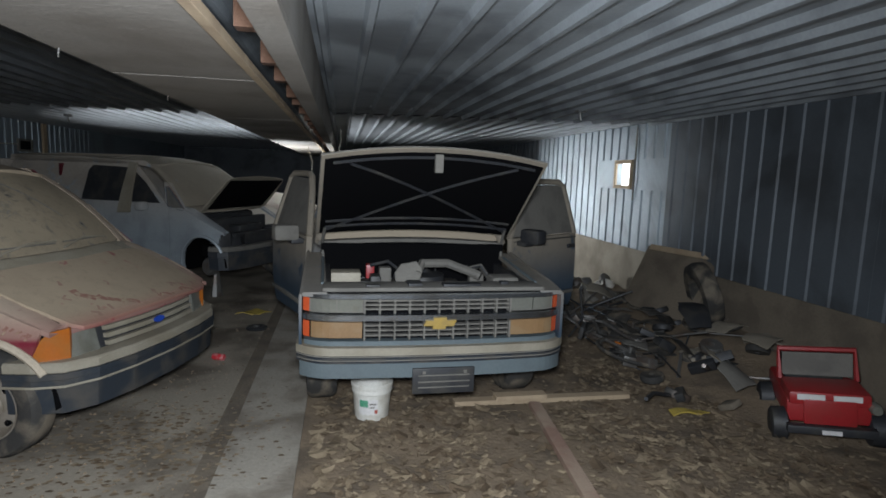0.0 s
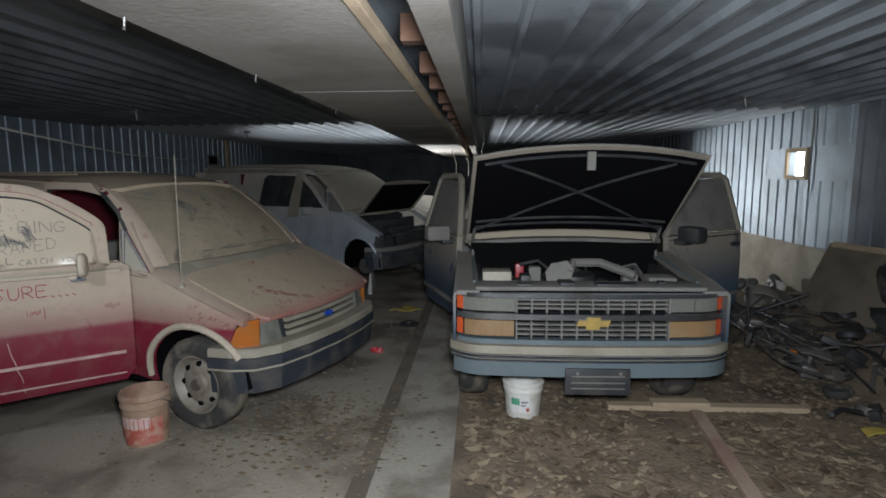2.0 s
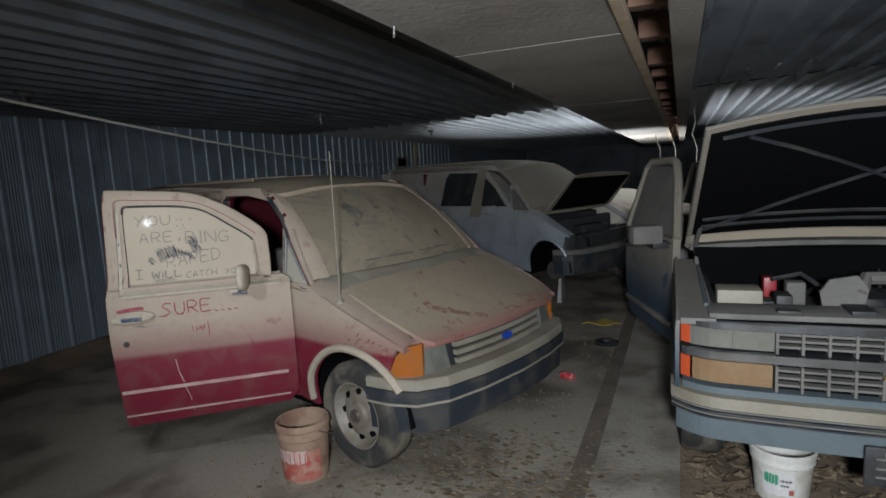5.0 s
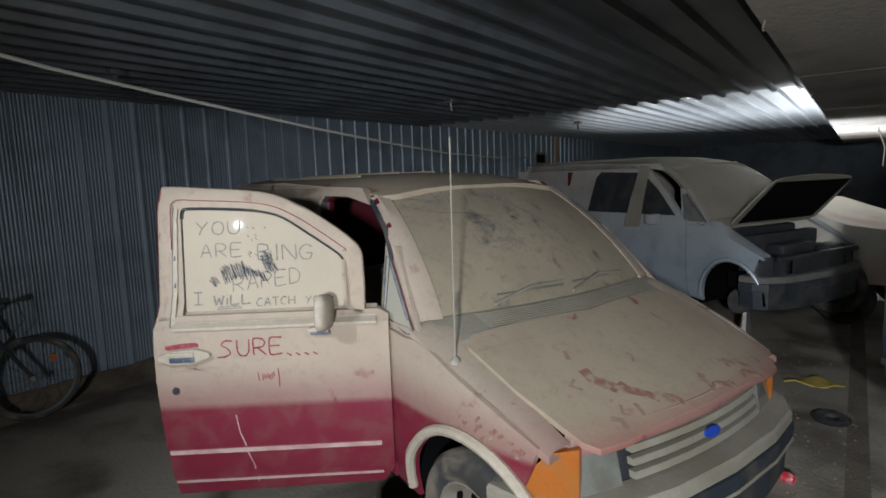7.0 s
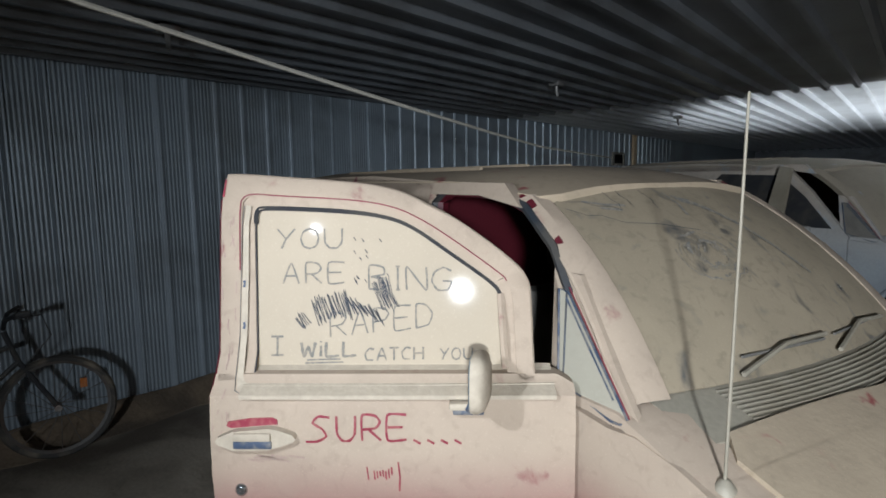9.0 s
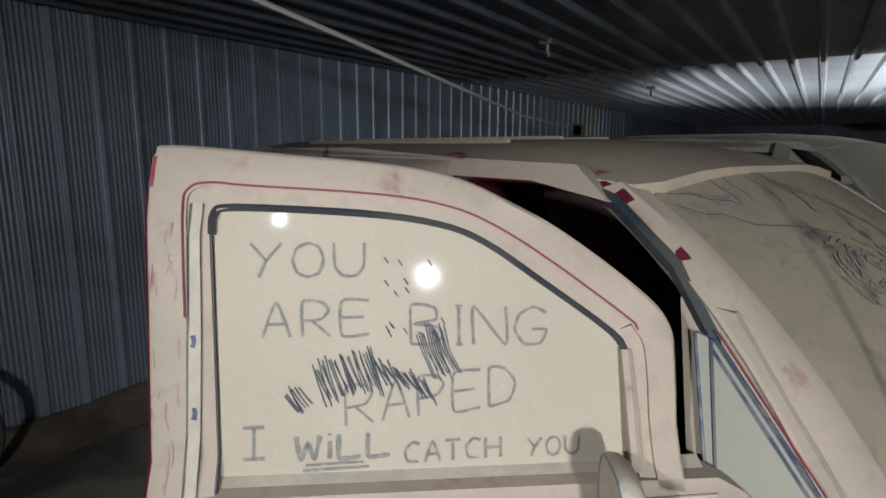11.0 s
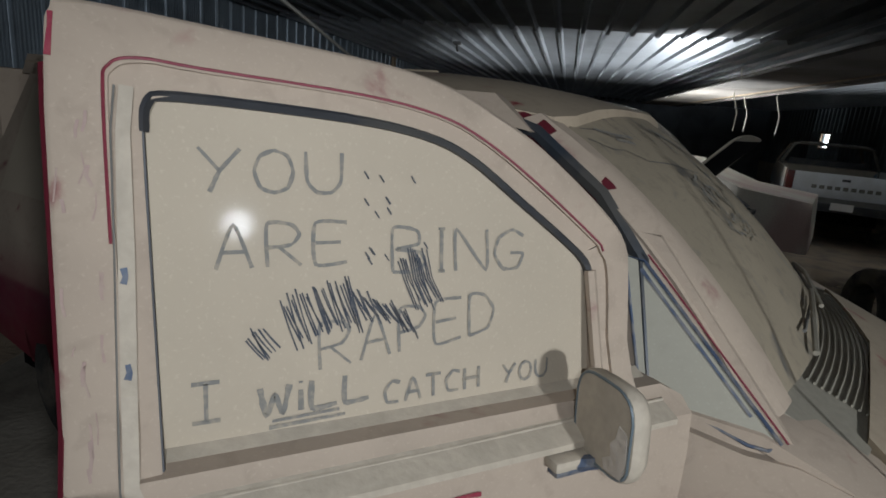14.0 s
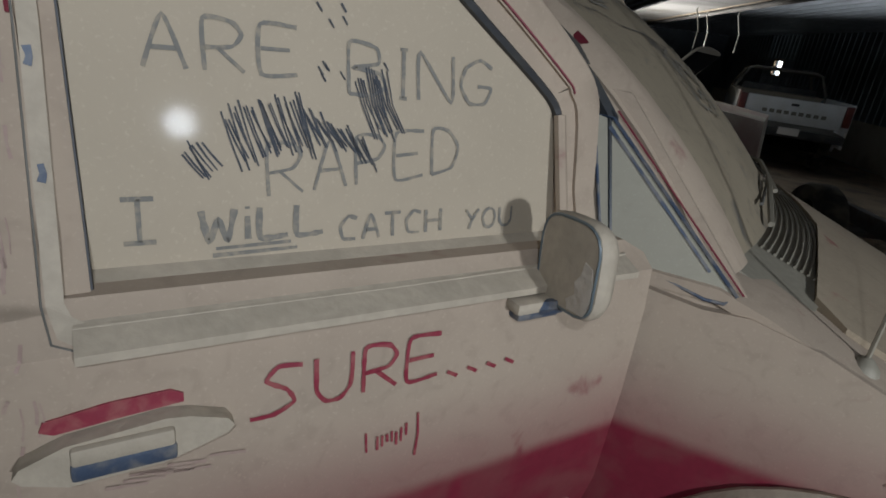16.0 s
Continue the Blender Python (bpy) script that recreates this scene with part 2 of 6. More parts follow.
MARK_SOFT = material("thin_dust_patch", (0.27, 0.175, 0.135), 0.8, 0, (0.32, 0.24, 0.17), 30, 0.6, spec=0.2)
CLAD = material("earth_stained_cladding", (0.30, 0.265, 0.21), 0.9, 0, (0.16, 0.135, 0.10), 1.5, 0.8, 0.3, 40)
DAYLIGHT = material("daylight_pane", (0.9, 0.9, 0.9), 0.5, emit=((0.93, 0.97, 1.0), 6.0), bump=0)
PAPER = material("pale_sticker", (0.62, 0.6, 0.58), 0.6)
CAN_RED = material("red_can", (0.5, 0.03, 0.04), 0.35, 0, (0.5, 0.4, 0.38), 30, 0.5)

# ---- building helpers ----


def link(name, bm, mat, parent=None, label="", smooth=False):
    me = bpy.data.meshes.new(name)
    bmesh.ops.recalc_face_normals(bm, faces=bm.faces)
    if smooth:
        for fc in bm.faces:
            fc.smooth = True
    bm.to_mesh(me)
    bm.free()
    if smooth:
        me.set_sharp_from_angle(angle=radians(40))
    for m in mat if isinstance(mat, (list, tuple)) else (mat,):
        me.materials.append(m)
    ob = new(name, me)
    ob.parent = parent
    if label:
        ob["label"] = label
    return ob


def part(name, bm, mat, parent, label="", smooth=True):
    return link(name, bm, mat, parent, label, smooth)


def thing(name, m, label, category, group="", kind=""):
    ob = new(name)
    ob.empty_display_size = 0.1
    ob.matrix_world = m
    return tagged(ob, label, category, group, kind)


def add_box(bm, x0, x1, y0, y1, z0, z1, bevel=0.0, m=None):
    r = bmesh.ops.create_cube(bm, size=1, matrix=Matrix.Translation(((x0 + x1) / 2, (y0 + y1) / 2, (z0 + z1) / 2)) @ Matrix.Diagonal((x1 - x0, y1 - y0, z1 - z0, 1)))
    if bevel:
        es = {e for v in r["verts"] for e in v.link_edges}
        k = bmesh.ops.bevel(bm, geom=list(es), offset=bevel, segments=2, affect="EDGES", profile=0.6)
        vs = {v for f in k["faces"] for v in f.verts} | {v for v in r["verts"] if v.is_valid}
    else:
        vs = set(r["verts"])
    if m is not None:
        bmesh.ops.transform(bm, matrix=m, verts=list(vs))
    return bm


def box(x0, x1, y0, y1, z0, z1, bevel=0.0, m=None):
    return add_box(bmesh.new(), x0, x1, y0, y1, z0, z1, bevel, m)


def add_tube(bm, pts, r, sides=8, closed=False):
    pts = [Vector(p) for p in pts]
    rings, up = [], None
    n = len(pts)
    for i, p in enumerate(pts):
        a = pts[(i - 1) % n] if closed or i else p
        b = pts[(i + 1) % n] if closed or i < n - 1 else p
        d = (b - a).normalized()
        if up is None:
            up = Vector((0, 0, 1)) if abs(d.z) < 0.9 else Vector((1, 0, 0))
        e1 = d.cross(up).normalized()
        e2 = e1.cross(d)
        up = e2
        rad = r[i] if isinstance(r, (list, tuple)) else r
        rings.append([bm.verts.new(p + rad * (math.cos(2 * math.pi * k / sides) * e1 + math.sin(2 * math.pi * k / sides) * e2)) for k in range(sides)])
    for i in range(n if closed else n - 1):
        a, b = rings[i], rings[(i + 1) % n]
        for k in range(sides):
            bm.faces.new((a[k], a[(k + 1) % sides], b[(k + 1) % sides], b[k]))
    if not closed:
        bm.faces.new(rings[0])
        bm.faces.new(rings[-1][::-1])
    return bm


def tube(pts, r, sides=8, closed=False):
    return add_tube(bmesh.new(), pts, r, sides, closed)


def arc(cx, cz, r, a0, a1, n):
    return [(cx + r * math.cos(radians(a0 + (a1 - a0) * i / n)), cz + r * math.sin(radians(a0 + (a1 - a0) * i / n))) for i in range(n + 1)]


def lathe(profile, n=28, axis="z", m=None, bm=None):
    """Turns (radius, height) pairs round an axis."""
    bm = bm or bmesh.new()
    rings = []
    for r, h in profile:
        ring = []
        for k in range(n):
            c, s = math.cos(2 * math.pi * k / n), math.sin(2 * math.pi * k / n)
            p = Vector((r * c, r * s, h)) if axis == "z" else Vector((r * c, h, r * s))
            ring.append(bm.verts.new(m @ p if m is not None else p))
        rings.append(ring)
    for a, b in zip(rings, rings[1:]):
        for k in range(n):
            bm.faces.new((a[k], a[(k + 1) % n], b[(k + 1) % n], b[k]))
    return bm


def sheet(poly, fn, thick, cx=(), cy=()):
    """A plate: the outline poly in a plane, cut at cx and cy, laid on the surface fn(a, b, out) and given a thickness."""
    bm = bmesh.new()
    bm.faces.new([bm.verts.new((a, b, 0)) for a, b in poly])
    for cuts, no in ((cx, (1, 0, 0)), (cy, (0, 1, 0))):
        for c in cuts:
            bmesh.ops.bisect_plane(bm, geom=bm.verts[:] + bm.edges[:] + bm.faces[:], plane_co=(c * no[0], c * no[1], 0), plane_no=no, dist=1e-5)
    bmesh.ops.triangulate(bm, faces=bm.faces[:])
    rim = [e for e in bm.edges if e.is_boundary]
    faces, verts = bm.faces[:], bm.verts[:]
    under = {v: bm.verts.new(fn(v.co.x, v.co.y, -thick)) for v in verts}
    for f in faces:
        bm.faces.new([under[v] for v in reversed(f.verts)])
    for e in rim:
        a, b = e.verts
        bm.faces.new((a, b, under[b], under[a]))
    for v in verts:
        v.co = fn(v.co.x, v.co.y, 0)
    return bm


def steps(a, b, n):
    return [a + (b - a) * i / n for i in range(1, n)]


# ---- the shed ----
WEST, EAST, SOUTH, NORTH, TOP = -6.24, 4.45, -3.0, 26.0, 2.635
SLAB = 0.03


def structure(name, bm, mat, label, smooth=False):
    return tagged(link(name, bm, mat, None, label, smooth), label, name.split("_")[0], "", "structure")


floor = structure("floor", box(WEST - 0.3, SLAB, SOUTH, NORTH, -0.2, 0.0), CONCRETE, "dirty concrete floor slab with damp stains")
strip_bm = box(-0.44, SLAB + 0.003, SOUTH, NORTH, -0.1, 0.004)
part("pale_strip", strip_bm, CONCRETE_PALE, floor, "scraped pale concrete strip", False)
part("groove", box(-0.56, -0.44, SOUTH, NORTH, -0.1, 0.003), DARK_BROWN, floor, "dirt-filled groove in the slab", False)
gb = bmesh.new()
bmesh.ops.create_grid(gb, x_segments=50, y_segments=180, size=0.5, matrix=Matrix.Translation(((SLAB + EAST + 0.3) / 2, 11.5, 0)) @ Matrix.Diagonal((EAST + 0.3 - SLAB, 29, 1, 1)))
for v in gb.verts:
    edge = min(1.0, (v.co.x - SLAB) / 0.15)
    v.co.z = -0.015 + edge * (0.03 * noise.fractal(v.co * 0.9, 1, 2, 4) - 0.005) + 0.012 * noise.noise(v.co * 5)
structure("ground", gb, DIRT, "bare brown earth floor strewn with litter", True)


def rib_profile(width, pitch, height, flat):
    pts = [(0, 0)]
    x = pitch / 2
    while x < width:
        pts += [(x - flat, 0), (x - flat * 0.5, height), (x + flat * 0.5, height), (x + flat, 0)]
        x += pitch
    return pts + [(width, 0)]


def ribbed(width, length, pitch=0.25, height=0.018, thick=0.004, flat=0.028, segs=1):
    bm = bmesh.new()
    prof = rib_profile(width, pitch, height, flat)
    rows = [[(bm.verts.new((x, length * j / segs, h)), bm.verts.new((x, length * j / segs, h - thick))) for x, h in prof] for j in range(segs + 1)]
    for r0, r1 in zip(rows, rows[1:]):
        for i in range(len(prof) - 1):
            for side in (0, 1):
                bm.faces.new((r0[i][side], r0[i + 1][side], r1[i + 1][side], r1[i][side]))
    for row in (rows[0], rows[-1]):
        for i in range(len(prof) - 1):
            bm.faces.new((row[i][0], row[i + 1][0], row[i + 1][1], row[i][1]))
    return bm


def ribbed_mesh(name, bm, mat):
    me = bpy.data.meshes.new(name)
    bmesh.ops.recalc_face_normals(bm, faces=bm.faces)
    bm.to_mesh(me)
    bm.free()
    me.materials.append(mat)
    return me


# walls: a backing with the ribbed sheets in front of it
def wall_box(name, x0, x1, y0, y1, label):
    return structure(name, box(x0, x1, y0, y1, -0.2, 3.0), STEEL_WALL, label)


# the gap at y 17.8 to 19.2 is a made-up doorway for the fill lamp
ww = box(WEST - 0.15, WEST - 0.03, SOUTH, 17.8, -0.2, 3)
add_box(ww, WEST - 0.15, WEST - 0.03, 19.2, NORTH, -0.2, 3)
add_box(ww, WEST - 0.15, WEST - 0.03, 17.8, 19.2, 2.05, 3)
wall_west = structure("wall_west", ww, STEEL_WALL, "grey-blue galvanised steel wall with vertical ribs")
me_sheet = ribbed_mesh("metal_sheet", ribbed(1.0, TOP), STEEL_WALL)
for i in range(24):
    y = SOUTH - 0.22 + i
    if y > 16.7:
        continue
    s = new("metal_sheet", me_sheet)
    s.parent = wall_west
    s.matrix_basis = Matrix.Translation((WEST - 0.012 + 0.006 * (i % 2), y, 0)) @ Matrix(((0, 0, 1, 0), (1, 0, 0, 0), (0, 1, 0, 0), (0, 0, 0, 1)))

# east wall in lengths that leave two window openings
WIN1, WIN2 = (7.97, 8.40, 1.76, 2.08), (20.7, 21.25, 1.55, 1.92)
wb = bmesh.new()
y_at = SOUTH
for y0, y1, z0, z1 in (WIN1, WIN2):
    add_box(wb, EAST, EAST + 0.12, y_at, y0, -0.2, 3)
    add_box(wb, EAST, EAST + 0.12, y0, y1, -0.2, z0)
    add_box(wb, EAST, EAST + 0.12, y0, y1, z1, 3)
    y_at = y1
add_box(wb, EAST, EAST + 0.12, y_at, NORTH, -0.2, 3)
wall_east = structure("wall_east", wb, STEEL_WALL, "grey-blue galvanised steel wall with rusty lower edge")
# near and far sheets take the shade-darkened copy, the middle stays plain
me_shaded = ribbed_mesh("metal_sheet", ribbed(1.0, TOP), STEEL_SHADED)
for i in range(29):
    y = SOUTH + i
    cut = [w for w in (WIN1, WIN2) if w[0] - 0.1 < y + 1.0 and y < w[1] + 0.1]
    if cut:
        for z0, z1 in ((0.0, cut[0][2] - 0.06), (cut[0][3] + 0.06, TOP)):
            s = new("metal_sheet", ribbed_mesh("metal_sheet", ribbed(1.0, z1 - z0), STEEL_WALL))
            s.parent = wall_east
            s.matrix_basis = Matrix.Translation((EAST - 0.006 - 0.006 * (i % 2), y, z0)) @ Matrix(((0, 0, -1, 0), (1, 0, 0, 0), (0, 1, 0, 0), (0, 0, 0, 1)))
        continue
    s = new("metal_sheet", me_shaded if y < 6.6 or y > 11.5 else me_sheet)
    s.parent = wall_east
    s.matrix_basis = Matrix.Translation((EAST - 0.006 - 0.006 * (i % 2), y, 0)) @ Matrix(((0, 0, -1, 0), (1, 0, 0, 0), (0, 1, 0, 0), (0, 0, 0, 1)))
structure("wall_north", box(WEST - 0.15, EAST + 0.12, NORTH, NORTH + 0.15, -0.2, 3), STEEL_SHADED, "dim galvanised end wall")
structure("wall_south", box(WEST - 0.15, EAST + 0.12, SOUTH - 0.15, SOUTH, -0.2, 3), STEEL_WALL, "dim galvanised end wall behind the walk")


def window(name, y0, y1, z0, z1):
    w = thing(name, Matrix.Identity(4), "small bright window in a raw timber frame", "window", "", "structure")
    fb = bmesh.new()
    for a in ((y0 - 0.05, y1 + 0.05, z0 - 0.05, z0), (y0 - 0.05, y1 + 0.05, z1, z1 + 0.05), (y0 - 0.05, y0, z0, z1), (y1, y1 + 0.05, z0, z1)):
        add_box(fb, EAST - 0.035, EAST + 0.05, *a, 0.004)
    part("window_frame", fb, WOOD, w, "", False)
    part("pane", box(EAST + 0.09, EAST + 0.10, y0, y1, z0, z1), DAYLIGHT, w, "overexposed daylight pane", False)
    return w


tagged(link("wainscot", box(EAST - 0.035, EAST - 0.026, 6.4, NORTH, 0.0, 0.86), CLAD), "earth-stained lower cladding of the wall", "cladding", "", "structure")
# nearer stretch: the fading light is painted in as darker brown
tagged(link("wainscot", box(EAST - 0.035, EAST - 0.026, SOUTH, 6.39, 0.0, 0.80), DARK_BROWN), "lower cladding painted darker where the light fades", "cladding", "", "structure")
window("window_1", *WIN1)
window("window_2", *WIN2)
tagged(link("trim", tube([(EAST - 0.035, 7.82, TOP - 0.05), (EAST - 0.035, 7.82, 1.55)], 0.012, 8), GREY_DUST, None, "", True), "thin grey conduit on the wall beside the window", "trim", "", "structure")
# a small vent opening and a timber post on the west wall
vent = thing("wall_vent", Matrix.Identity(4), "small dark vent opening with a pale frame", "vent")
fb = bmesh.new()
for a in ((13.3, 13.85, 2.0, 2.04), (13.3, 13.85, 2.22, 2.26), (13.3, 13.35, 2.04, 2.22), (13.8, 13.85, 2.04, 2.22)):
    add_box(fb, WEST - 0.02, WEST + 0.03, *a)
part("frame", fb, GREY_DUST, vent, "", False)
part("opening", box(WEST - 0.02, WEST + 0.01, 13.35, 13.80, 2.04, 2.22), DARK, vent, "dark opening", False)
tagged(link("trim", box(WEST + 0.01, WEST + 0.06, 14.25, 14.4, 0, TOP), WOOD), "bare timber post against the wall", "trim", "", "structure")

# ceiling: darker sheets near, brighter ones beyond the wavy joint; to the west that brightness also paints in the lit
# pool
JOINT = 9.3


def ceiling(name, x0, x1, y0, y1, z, mat, label, slant=0.0):
    bm = ribbed(x1 - x0, y1 - y0, 0.25, 0.042, 0.004, 0.034, 12)
    for v in bm.verts:
        v.co.y *= 1 + slant * v.co.x / (y1 - y0)
        v.co = Vector((x0 + v.co.x, y0 + v.co.y, z - v.co.z + 0.008 * noise.noise(Vector((v.co.x * 0.6, v.co.y * 0.5, 3)))))
    return structure(name, bm, mat, label)


ceiling("ceiling_1", WEST, -0.45, SOUTH, JOINT + 0.1, TOP, STEEL_DARK, "dark ribbed steel ceiling sheets")
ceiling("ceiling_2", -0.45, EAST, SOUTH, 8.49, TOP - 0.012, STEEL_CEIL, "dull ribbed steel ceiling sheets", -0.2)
ceiling("ceiling_3", WEST, EAST, 7.3, NORTH, TOP + 0.03, STEEL_PALE, "brighter ribbed steel ceiling sheets")
# unseen near-black slab added above the sheets
structure("ceiling_4", box(WEST - 0.15, EAST + 0.12, SOUTH - 0.15, NORTH + 0.15, 2.85, 3.0), DARK, "unseen near-black slab closing the shed over the steel sheets")
jb = bmesh.new()
pts = [(x / 10, 8.39 - 0.02 * x, TOP - 0.02 - 0.012 * math.cos(2 * math.pi * (x / 10) / 0.25)) for x in range(2, 44)]
add_tube(jb, pts, 0.006, 5)
tagged(link("trim", jb, DARK), "wavy dark edge of the overlapping ceiling sheet", "trim", "", "structure")

# the boarded trough under the ceiling
trough = thing("ceiling_trough", Matrix.Identity(4), "boarded ceiling trough with an open gap showing blocks", "trough", "", "structure")
for y0, y1 in ((-2.9, 0.72), (0.73, 3.49), (3.51, 5.95), (5.97, 8.4), (8.42, 11.0), (11.02, 13.6), (13.62, 16.3), (16.32, 19.0)):
    bm = box(-0.88, -0.17, y0, y1, 2.285, 2.30)
    part("board", bm, PANEL, trough, "", False)
part("edge_strip", box(-0.17, -0.13, -2.9, 19.0, 2.275, 2.315, 0.004), WOOD, trough, "pale timber edge strip", False)
part("edge_strip", box(0.0, 0.11, -2.9, 19.0, 2.275, 2.30, 0.004), PANEL, trough, "", False)
part("side_board", box(0.095, 0.11, -2.9, 19.0, 2.30, 2.68), PANEL, trough, "", False)
for i in range(24):
    y = 1.35 + 0.72 * i + random.uniform(-0.15, 0.15)
    part("block", box(-0.16, 0.02, y, y + random.uniform(0.06, 0.14), 2.40, 2.52, 0.006), BRICK_RUST, trough, "rusty orange block in the gap", False)
for i, y in enumerate((1.9, 2.9, 4.4, 6.9)):
    part("hanger", tube([(-0.86, y, 2.3), (-0.87, y + 0.01, 2.26), (-0.865, y, 2.25)], 0.004, 6), IRON, trough)
for x, y in ((-0.1, 12.4), (-0.35, 12.0), (0.25, 12.1)):
    hb = tube( [(x, y, 2.66), (x + 0.02, y, 2.45), (x - 0.03, y + 0.02, 2.25), (x + 0.05, y, 2.0), (x + 0.04, y, 1.75)], 0.008, 5)
    tagged(link("hanging_cord", hb, ROPE), "pale cord hanging from the far ceiling", "cord", "hanging cords")
for x, y in ((2.95, 6.45), (-4.26, 10.93), (-4.13, 7.21), (-4.8, 4.1)):
    hk = bmesh.new()
    add_box(hk, x - 0.05, x + 0.05, y - 0.05, y + 0.05, TOP - 0.06, TOP - 0.02, 0.006)
    add_tube(hk, [(x, y, TOP - 0.05), (x, y, TOP - 0.10), (x + 0.015, y, TOP - 0.15)], 0.014, 6)
    tagged(link("ceiling_hook", hk, IRON, None, "", True), "small rusty hook plate on the ceiling", "hook", "ceiling hooks")
cord = [(-3.75, 1.6, 2.62), (-3.85, 2.6, 2.52), (-3.95, 3.4, 2.41), (-4.0, 4.2, 2.32), (-4.05, 5.2, 2.21), (-4.25, 6.4, 2.13), (-4.5, 7.6, 2.075), (-4.8, 9.4, 2.05), (-6.2, 13.2, 2.14)]
tagged(link("wall_cable", tube(cord, 0.011, 6), ROPE, None, "", True), "pale cable slung from ceiling to wall", "cable")

# a low ridge of dirt where the west wall meets the slab
rd = bmesh.new()
rows = []
for k in range(121):
    y = SOUTH + 0.3 + (16.5 - SOUTH) * k / 120
    wob = noise.noise(Vector((0, y * 2.3, 7)))
    fine = noise.noise(Vector((0, y * 9.0, 2)))
    rows.append([rd.verts.new(p) for p in ((WEST + 0.02, y, 0.10 + 0.03 * wob), (WEST + 0.10 + 0.03 * wob, y, 0.085 + 0.03 * wob + 0.012 * fine), (WEST + 0.17 + 0.04 * fine, y, 0.03 + 0.012 * fine), (WEST + 0.42 + 0.12 * wob, y, 0.002), (WEST + 0.42 + 0.12 * wob, y, -0.03), (WEST + 0.02, y, -0.03))])
for r0, r1 in zip(rows, rows[1:]):
    for k in range(6):
        rd.faces.new((r0[k], r0[(k + 1) % 6], r1[(k + 1) % 6], r1[k]))
rd.faces.new(rows[0])
rd.faces.new(rows[-1][::-1])
bmesh.ops.recalc_face_normals(rd, faces=rd.faces)
tagged(link("dirt_ridge", rd, DIRT, None, "", True), "low ridge of brown dirt along the steel wall", "dirt", "", "stuff")

# ---- vehicles ----


def wheel(parent, m, r=0.335, w=0.2, rim=True):
    mw = m
    h = w / 2
    t = part("wheel", lathe([(r * 0.62, -h * 0.85), (r * 0.72, -h), (r * 0.93, -h * 0.95), (r, -h * 0.65), (r, h * 0.65), (r * 0.93, h * 0.95), (r * 0.72, h), (r * 0.62, h * 0.85), (r * 0.62, -h * 0.85)], 36, "y"), RUBBER, parent, "dusty flat-looking tyre on a steel rim")
    t.matrix_basis = mw
    if rim:
        rb = lathe([(r * 0.63, -h * 0.9), (r * 0.60, -h * 0.9), (r * 0.55, -h * 0.55), (r * 0.50, -h * 0.35), (r * 0.36, -h * 0.62), (r * 0.24, -h * 0.60), (r * 0.21, -h * 0.85), (r * 0.05, -h * 0.9), (0.001, -h * 0.9)], 36, "y")
        part("rim", rb, RIM, t, "grey steel rim with round holes")
        for k in range(8):
            a = 2 * math.pi * k / 8
            hbm = lathe([(0.001, -h * 0.575), (r * 0.062, -h * 0.575), (r * 0.062, -h * 0.3)], 10, "y", Matrix.Translation((r * 0.43 * math.cos(a), 0, r * 0.43 * math.sin(a))))
            part("vent_hole", hbm, DARK, t)
        part("hub_cap", lathe([(0.001, -h * 1.05), (r * 0.11, -h * 1.05), (r * 0.14, -h * 0.8)], 16, "y"), IRON, t)
    return t


def side_half(u, z):
    w = 0.86
    if u > -0.75:
        w -= 0.13 * ((u + 0.75) / 0.75) ** 2
    if z > 1.1:
        w -= (z - 1.1) * 0.30
    if z < 0.55:
        w -= (0.55 - z) * 0.2
    return w


def hood_z(u, v):
    return 0.82 + 0.42 * (-u - 0.06) - 0.055 * (v / 0.75) ** 2 - (0.25 * (u + 0.14) if u > -0.14 else 0)


def roof_z(u, v):
    rise = min(1.0, (-u - 1.5) / 0.7)
    return 1.735 + 0.095 * (1 - (1 - max(0, rise)) ** 2) - 0.07 * abs(v / 0.66) ** 3


